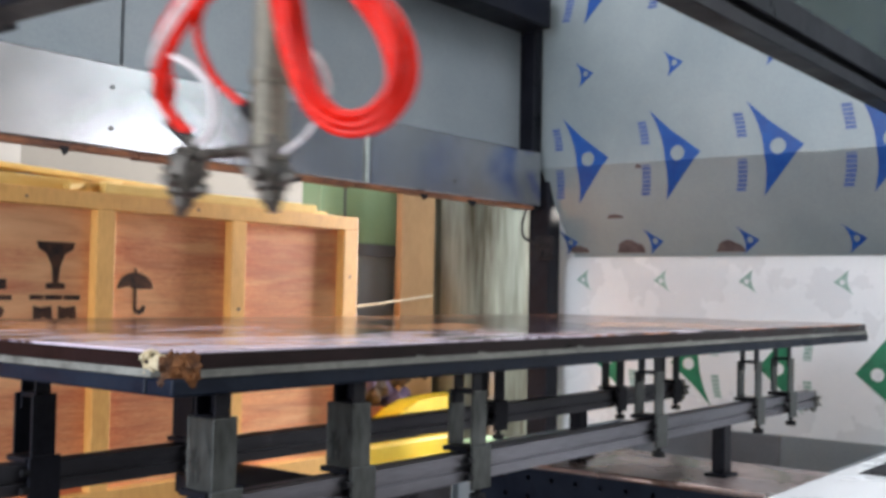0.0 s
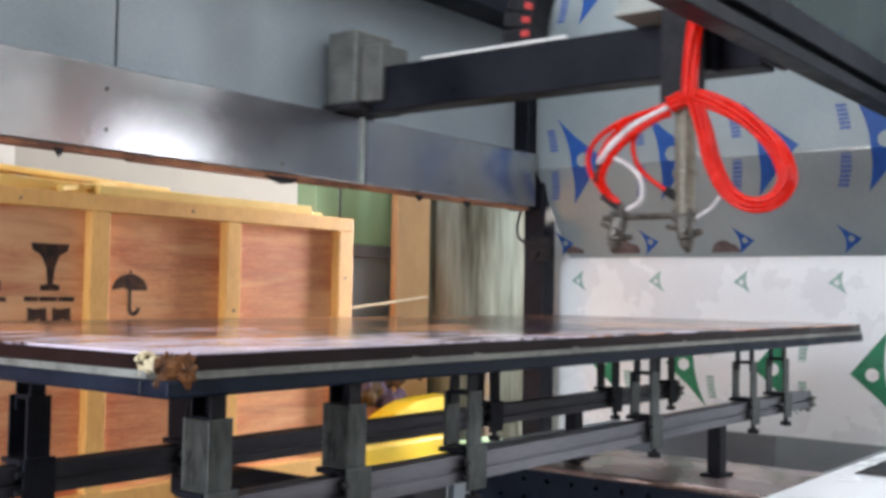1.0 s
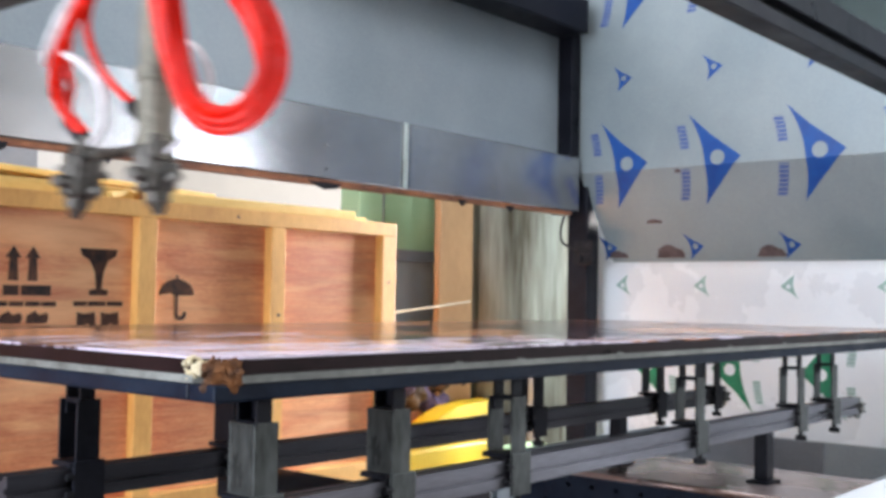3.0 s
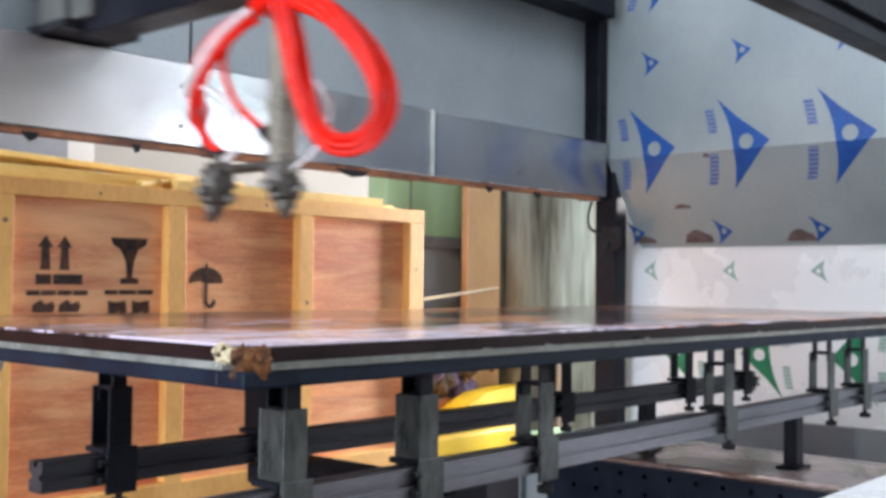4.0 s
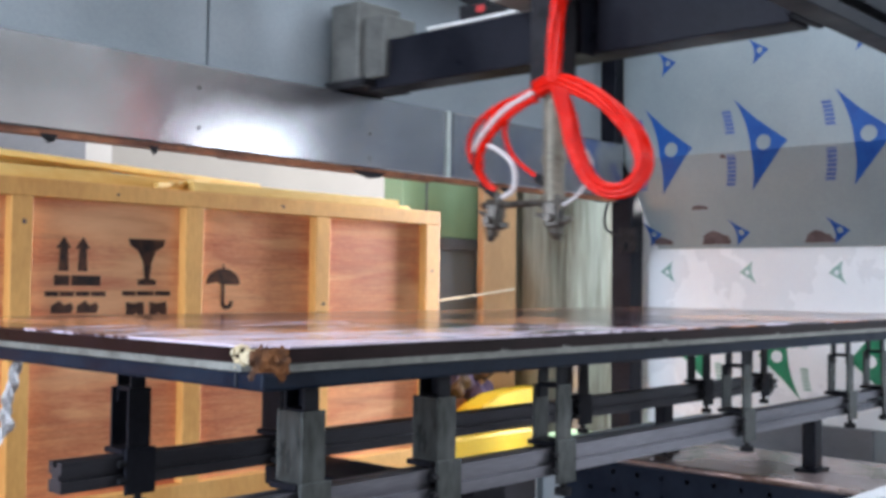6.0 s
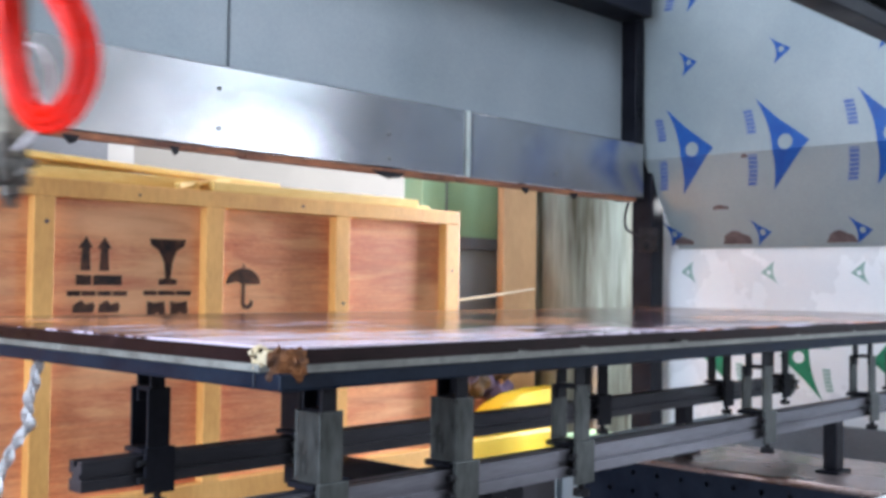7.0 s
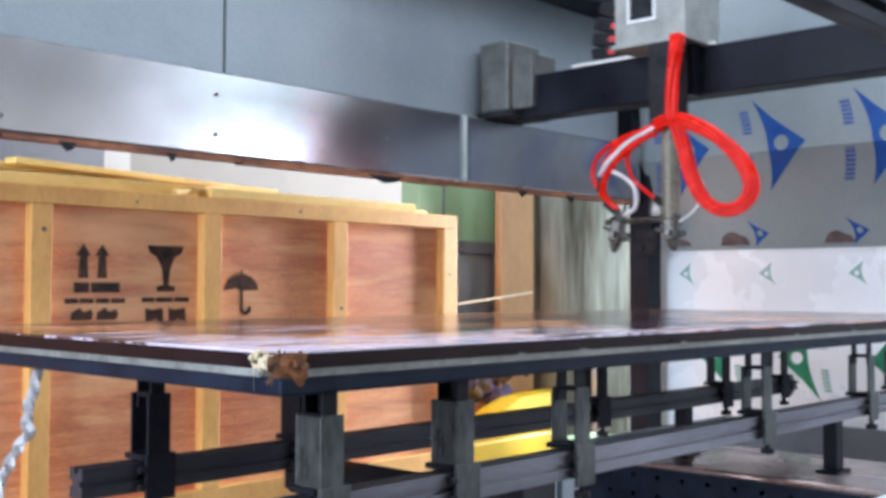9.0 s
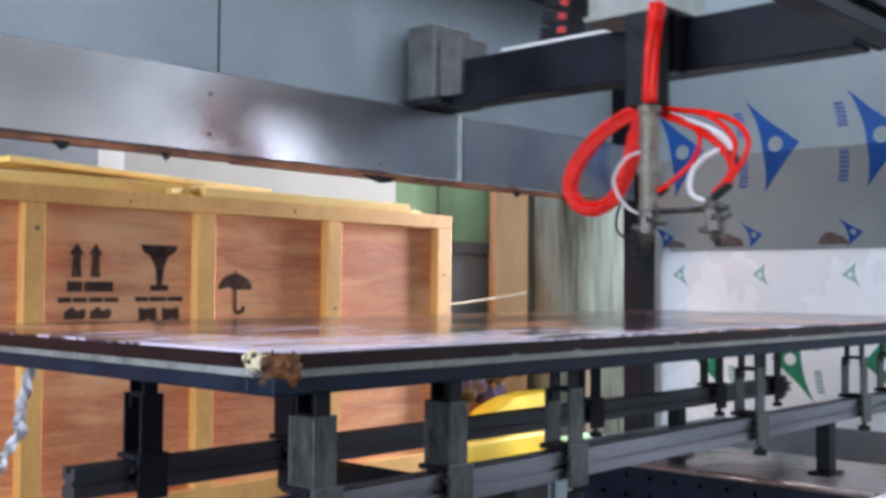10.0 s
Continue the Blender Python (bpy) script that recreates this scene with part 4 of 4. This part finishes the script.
# ---- the moving gantry; its origin is below the rear block's far edge ----
gantry = thing("gantry", "dark steel crossbeam gantry sliding on the rear and front rails", "gantry")
bm = bmesh.new()
box(bm, -0.2, 0.0, 2.6, 2.74, 1.822, 2.09, 0.008)
part("rear_block", bm, BLOCK_STEEL, gantry, "grey weathered steel bearing block")
bm = bmesh.new()
box(bm, -0.215, 0.01, 2.56, 2.75, 1.797, 1.8215, 0.003)
part("slide_plate", bm, BLACK, gantry, "black slide plate under the block")
bm = bmesh.new()
box(bm, -0.155, -0.045, 1.12, 2.5995, 1.79, 1.95, 0.005)
part("cross_beam", bm, DARK_STEEL, gantry, "dark painted crossbeam")
bm = bmesh.new()
box(bm, -0.178, -0.03, 2.5, 2.598, 1.825, 2.03, 0.004)
part("bracket", bm, BLOCK_STEEL, gantry, "weathered clamp bracket between block and beam")
# thin rail in white, which paints in the light along the beam's top edge
bm = bmesh.new()
box(bm, -0.158, -0.146, 1.75, 2.33, 1.9505, 1.961, 0.002)
part("guide_rail", bm, WHITE_PAINT, gantry, "guide rail, white for the light along the beam's top edge")
bm = bmesh.new()
rod(bm, (-0.165, 2.55, 2.003), (-0.165, 2.55, 2.02), 0.012, n=10)
part("red_cap", bm, RED_MARK, gantry, "small red cap")
bm = bmesh.new()
box(bm, -0.19, 0.0, 1.1, 1.1195, 1.8, 2.0, 0.004)
part("front_block", bm, DARK_STEEL, gantry)


def cable_chain():
    """A run of cable carrier links that rises from the beam and bends over; its origin lies at the beam's top, below the first link."""
    made = None
    r = 0.34
    for k in range(11):
        a = radians(8.5 * k)
        bm = bmesh.new()
        c = Vector((0, r * (math.cos(a) - 1), 0.03 + r * math.sin(a)))
        box(bm, -0.05, 0.05, -0.06, 0.055, -0.023, 0.023, 0.004)
        turn = Matrix.Rotation(a, 4, "X")
        bmesh.ops.transform(bm, matrix=Matrix.Translation(c) @ turn, verts=bm.verts)
        if made is None:
            made = part("cable_chain", bm, BLACK, gantry, "black cable chain with red links")
        else:
            part("chain_link", bm, BLACK, made)
        bm = bmesh.new()
        box(bm, -0.057, -0.0505, -0.052, -0.022, -0.011, 0.009, 0.002)
        bmesh.ops.transform(bm, matrix=Matrix.Translation(c) @ turn, verts=bm.verts)
        part("red_clip", bm, RED_MARK, made)
    return made


chain = cable_chain()


# ---- the spray unit that rides on the gantry; its origin is the head's axis ----
unit = thing("spray_unit", "spray unit with pale case, dark mast and red hoses", "spray unit")
bm = bmesh.new()
box(bm, -0.01, 0.22, -0.06, 0.21, 1.956, 2.24, 0.006)
part("case", bm, CASE_GREY, unit, "pale grey metal case")
bm = bmesh.new()
box(bm, -0.02, 0.23, -0.07, 0.22, 1.951, 1.966, 0.003)
part("case_base", bm, CASE_GREY, unit)
bm = bmesh.new()
for y0, y1, z0, z1 in ((0.045, 0.055, 2.03, 2.2), (0.145, 0.155, 2.03, 2.2), (0.0555, 0.1445, 2.03, 2.04), (0.0555, 0.1445, 2.19, 2.2)):
    box(bm, -0.018, -0.0105, y0, y1, z0, z1)
part("window_frame", bm, WHITE_PAINT, unit, "white frame round a dark window")
part("window_pane", boxes((-0.0145, -0.0105, 0.056, 0.144, 2.041, 2.189)), BLACK, unit)
bm = bmesh.new()
box(bm, -0.03, 0.055, -0.035, 0.065, 1.676, 1.9505, 0.006)
part("mast", bm, BLACK, unit, "black square mast")
bm = bmesh.new()
box(bm, 0.056, 0.118, -0.05, 0.035, 1.78, 1.9505, 0.003)
part("mount", bm, DARK_STEEL, unit)


def bundle(points, count, around, r, twist=1.5, steps=8):
    """Several hoses side by side along one smooth line."""
    line = spline(points, steps)
    made = []
    for k in range(count):
        pts, side = [], None
        for i, p in enumerate(line):
            d = (line[min(i + 1, len(line) - 1)] - line[max(i - 1, 0)]).normalized()
            side = d.orthogonal().normalized() if side is None else (side - d * side.dot(d)).normalized()
            a = k * math.tau / count + twist * i / len(line)
            wob = around * (1 + 0.25 * math.sin(3 * k + 5.0 * i / len(line)))
            pts.append(p + wob * (math.cos(a) * side + math.sin(a) * d.cross(side)))
        made.append(tube(bmesh.new(), pts, r))
    return made


for bm in bundle([(-0.055, -0.06, 1.955), (-0.062, -0.055, 1.88), (-0.062, -0.045, 1.79), (-0.056, -0.036, 1.675)], 4, 0.0135, 0.0115):
    part("supply_hose", bm, RED_HOSE, unit, smooth=True)

# the turning head: origin on the axis at the height of the hose wrap
bm = bmesh.new()
rod(bm, (0, 0, -0.325), (0, 0, -0.02), 0.029)
rod(bm, (0, 0, -0.02), (0, 0, 0.0), 0.034)
rod(bm, (0, 0, -0.20), (0, 0, -0.18), 0.034)
head = part("spray_head", bm, TUBE_METAL, unit, "upright tube coated with overspray")
bm = bmesh.new()
rod(bm, (0, -0.03, -0.305), (0, 0.25, -0.305), 0.01)
box(bm, -0.022, 0.022, -0.028, 0.028, -0.325, -0.285, 0.004)
box(bm, -0.018, 0.018, 0.185, 0.225, -0.322, -0.288, 0.004)
part("gun_bar", bm, GUN_METAL, head, "grey gun bar")


def spray_gun(y, lean):
    """A small automatic spray gun hung from the bar: body, cap, nozzle and fittings."""
    at = pose(0, y, -0.33, lean, 0, 15)
    bm = bmesh.new()
    box(bm, -0.03, 0.03, -0.02, 0.02, -0.045, 0.03, 0.007)
    part("gun_body", bm, GUN_METAL, head, "small metal spray gun body", at)
    for name, a, b, r, r2 in (("air_cap", (0, 0, -0.0455), (0, 0, -0.062), 0.021, 0.019), ("nozzle", (0, 0, -0.0625), (0, 0, -0.08), 0.015, 0.008), ("nipple", (0.0305, 0, 0.0), (0.055, 0, 0.0), 0.008, 0.008),
                              ("adjusting_knob", (-0.0305, 0, -0.02), (-0.058, 0, -0.02), 0.012, 0.01), ("nipple", (0, 0.0205, -0.01), (0, 0.05, 0.0), 0.007, 0.007), ("side_cap", (0, -0.0205, -0.03), (0, -0.045, -0.025), 0.011, 0.009), ("stem", (0, 0, 0.0305), (0, 0, 0.06), 0.013, 0.013)):
        part(name, rod(bmesh.new(), a, b, r, r2), GUN_METAL, head, "", at)


spray_gun(0.0, -8)
spray_gun(0.205, 10)
big = [(-0.052, 0.02, -0.005), (-0.052, -0.03, 0.012), (-0.05, -0.1, -0.004), (-0.038, -0.19, -0.055), (-0.025, -0.268, -0.14), (-0.02, -0.294, -0.22), (-0.025, -0.26, -0.274), (-0.035, -0.2, -0.284), (-0.04, -0.143, -0.25), (-0.044, -0.102, -0.17), (-0.048, -0.08, -0.08), (-0.052, -0.05, 0.008)]
for bm in bundle(big, 7, 0.015, 0.0078, 4.0):
    part("hose_loop", bm, RED_HOSE, head, smooth=True)
for far, low in ((1.0, 0.0), (0.88, -0.012)):
    pts = [(-0.05, -0.02, 0.008), (-0.05, 0.07, -0.012), (-0.035, 0.18 * far, -0.035), (-0.012, 0.27 * far, -0.075 + low), (0.004, 0.31 * far, -0.125 + low), (0.008, 0.3 * far, -0.175), (0.005, 0.265, -0.22), (0, 0.225, -0.262)]
    bm = bmesh.new()
    tube(bm, spline(pts, 8), 0.0078)
    part("gun_hose", bm, RED_HOSE, head, "thin red gun hose", smooth=True)
for pts, r in (([(-0.05, 0.02, -0.03), (-0.055, 0.09, -0.05), (-0.04, 0.14, -0.1), (-0.015, 0.13, -0.17), (0, 0.07, -0.225), (0.0, 0.025, -0.25)], 0.007), ([(-0.055, 0.02, -0.02), (-0.06, 0.12, -0.07), (-0.05, 0.2, -0.13), (-0.03, 0.245, -0.19), (-0.01, 0.235, -0.235), (0, 0.205, -0.265)], 0.011)):
    bm = bmesh.new()
    tube(bm, spline(pts, 8), r)
    part("gun_hose", bm, RED_HOSE, head, "thin red gun hose", smooth=True)
for pts, r in (([(-0.07, 0.02, -0.012), (-0.075, 0.12, -0.055), (-0.07, 0.2, -0.115), (-0.05, 0.245, -0.15), (-0.045, 0.215, -0.105), (-0.05, 0.16, -0.07), (-0.055, 0.09, -0.04)], 0.0065), ([(-0.05, 0.21, -0.13), (-0.03, 0.16, -0.16), (-0.02, 0.125, -0.2), (-0.01, 0.13, -0.26), (0, 0.18, -0.285)], 0.0075), ([(0.02, -0.01, -0.13), (0.02, -0.07, -0.15), (0.02, -0.11, -0.21), (0.01, -0.08, -0.28), (0, -0.03, -0.315)], 0.004)):
    bm = bmesh.new()
    tube(bm, spline(pts, 8), r)
    part("clear_hose", bm, CLEAR_HOSE, head, "milky white hose", smooth=True)
for a, b in (((0.0, 0.255, -0.24), (0.0, 0.205, -0.275)), ((-0.03, 0.245, -0.15), (-0.02, 0.265, -0.2)), ((-0.01, 0.05, -0.235), (-0.01, 0.02, -0.255))):
    bm = bmesh.new()
    rod(bm, a, b, 0.013)
    part("fitting", bm, BLACK, head, "black hose fitting")


def motions():
    """Strokes of the gantry along the rails, the unit's steps across, and the head's half turn."""
    stroke = [(0, 1.47), (0.25, 1.875), (0.5, 2.28), (0.75, 2.67), (1.0, 3.03), (1.2, 3.33), (1.3, 3.42), (1.4, 3.455), (1.5, 3.42), (1.65, 3.29), (1.8, 3.08), (2.0, 2.775), (2.25, 2.38), (2.5, 1.96), (2.75, 1.59), (3.0, 1.27), (3.2, 0.99),
              (3.4, 0.87), (3.6, 1.02), (3.8, 1.31), (4.0, 1.62), (4.3, 2.09), (4.5, 2.4), (4.75, 2.84), (5.0, 3.25), (5.15, 3.4), (5.2, 3.44), (5.3, 3.465), (5.4, 3.44), (5.5, 3.39), (5.65, 3.21), (5.8, 2.95), (6.0, 2.62), (6.2, 2.3),
              (6.6, 1.68), (6.8, 1.37), (7.0, 1.08), (7.25, 0.89), (7.5, 1.03), (7.65, 1.2), (7.8, 1.43), (8.0, 1.745), (8.25, 2.13), (8.5, 2.525), (8.75, 2.94), (9.0, 3.314), (9.15, 3.43), (9.3, 3.465), (9.4, 3.46), (9.5, 3.432), (9.7, 3.28), (9.85, 3.12), (10.0, 2.94)]
    across = [(0, 1.29), (1.25, 1.285), (1.4, 1.335), (1.5, 1.39), (1.65, 1.42), (3.2, 1.428), (3.6, 1.605), (5.2, 1.595), (5.3, 1.63), (5.5, 1.715), (5.65, 1.73), (6.9, 1.74), (7.3, 1.85), (9.0, 1.843), (9.3, 1.82), (9.4, 1.74), (9.5, 1.70), (10.0, 1.667)]
    where = lambda rows, t: float(np.interp(t, [r[0] for r in rows], [r[1] for r in rows]))
    walk(gantry, [(t, pose(x, 0, 0)) for t, x in stroke])
    walk(unit, [(t, pose(x - 0.28, where(across, t), 0)) for t, x in stroke])
    walk(chain, [(t, pose(-0.1, 1.945 + 0.45 * (where(across, t) - 1.29), 1.9575)) for t, x in stroke])
    turn = [(0, 0), (9.1, 0), (9.2, -5), (9.3, -28), (9.35, -95), (9.4, -155), (9.5, -182), (9.6, -176), (9.75, -180), (10.0, -180)]
    walk(head, [(t, pose(0, 0, 1.675, 0, 0, a)) for t, a in turn])


motions()
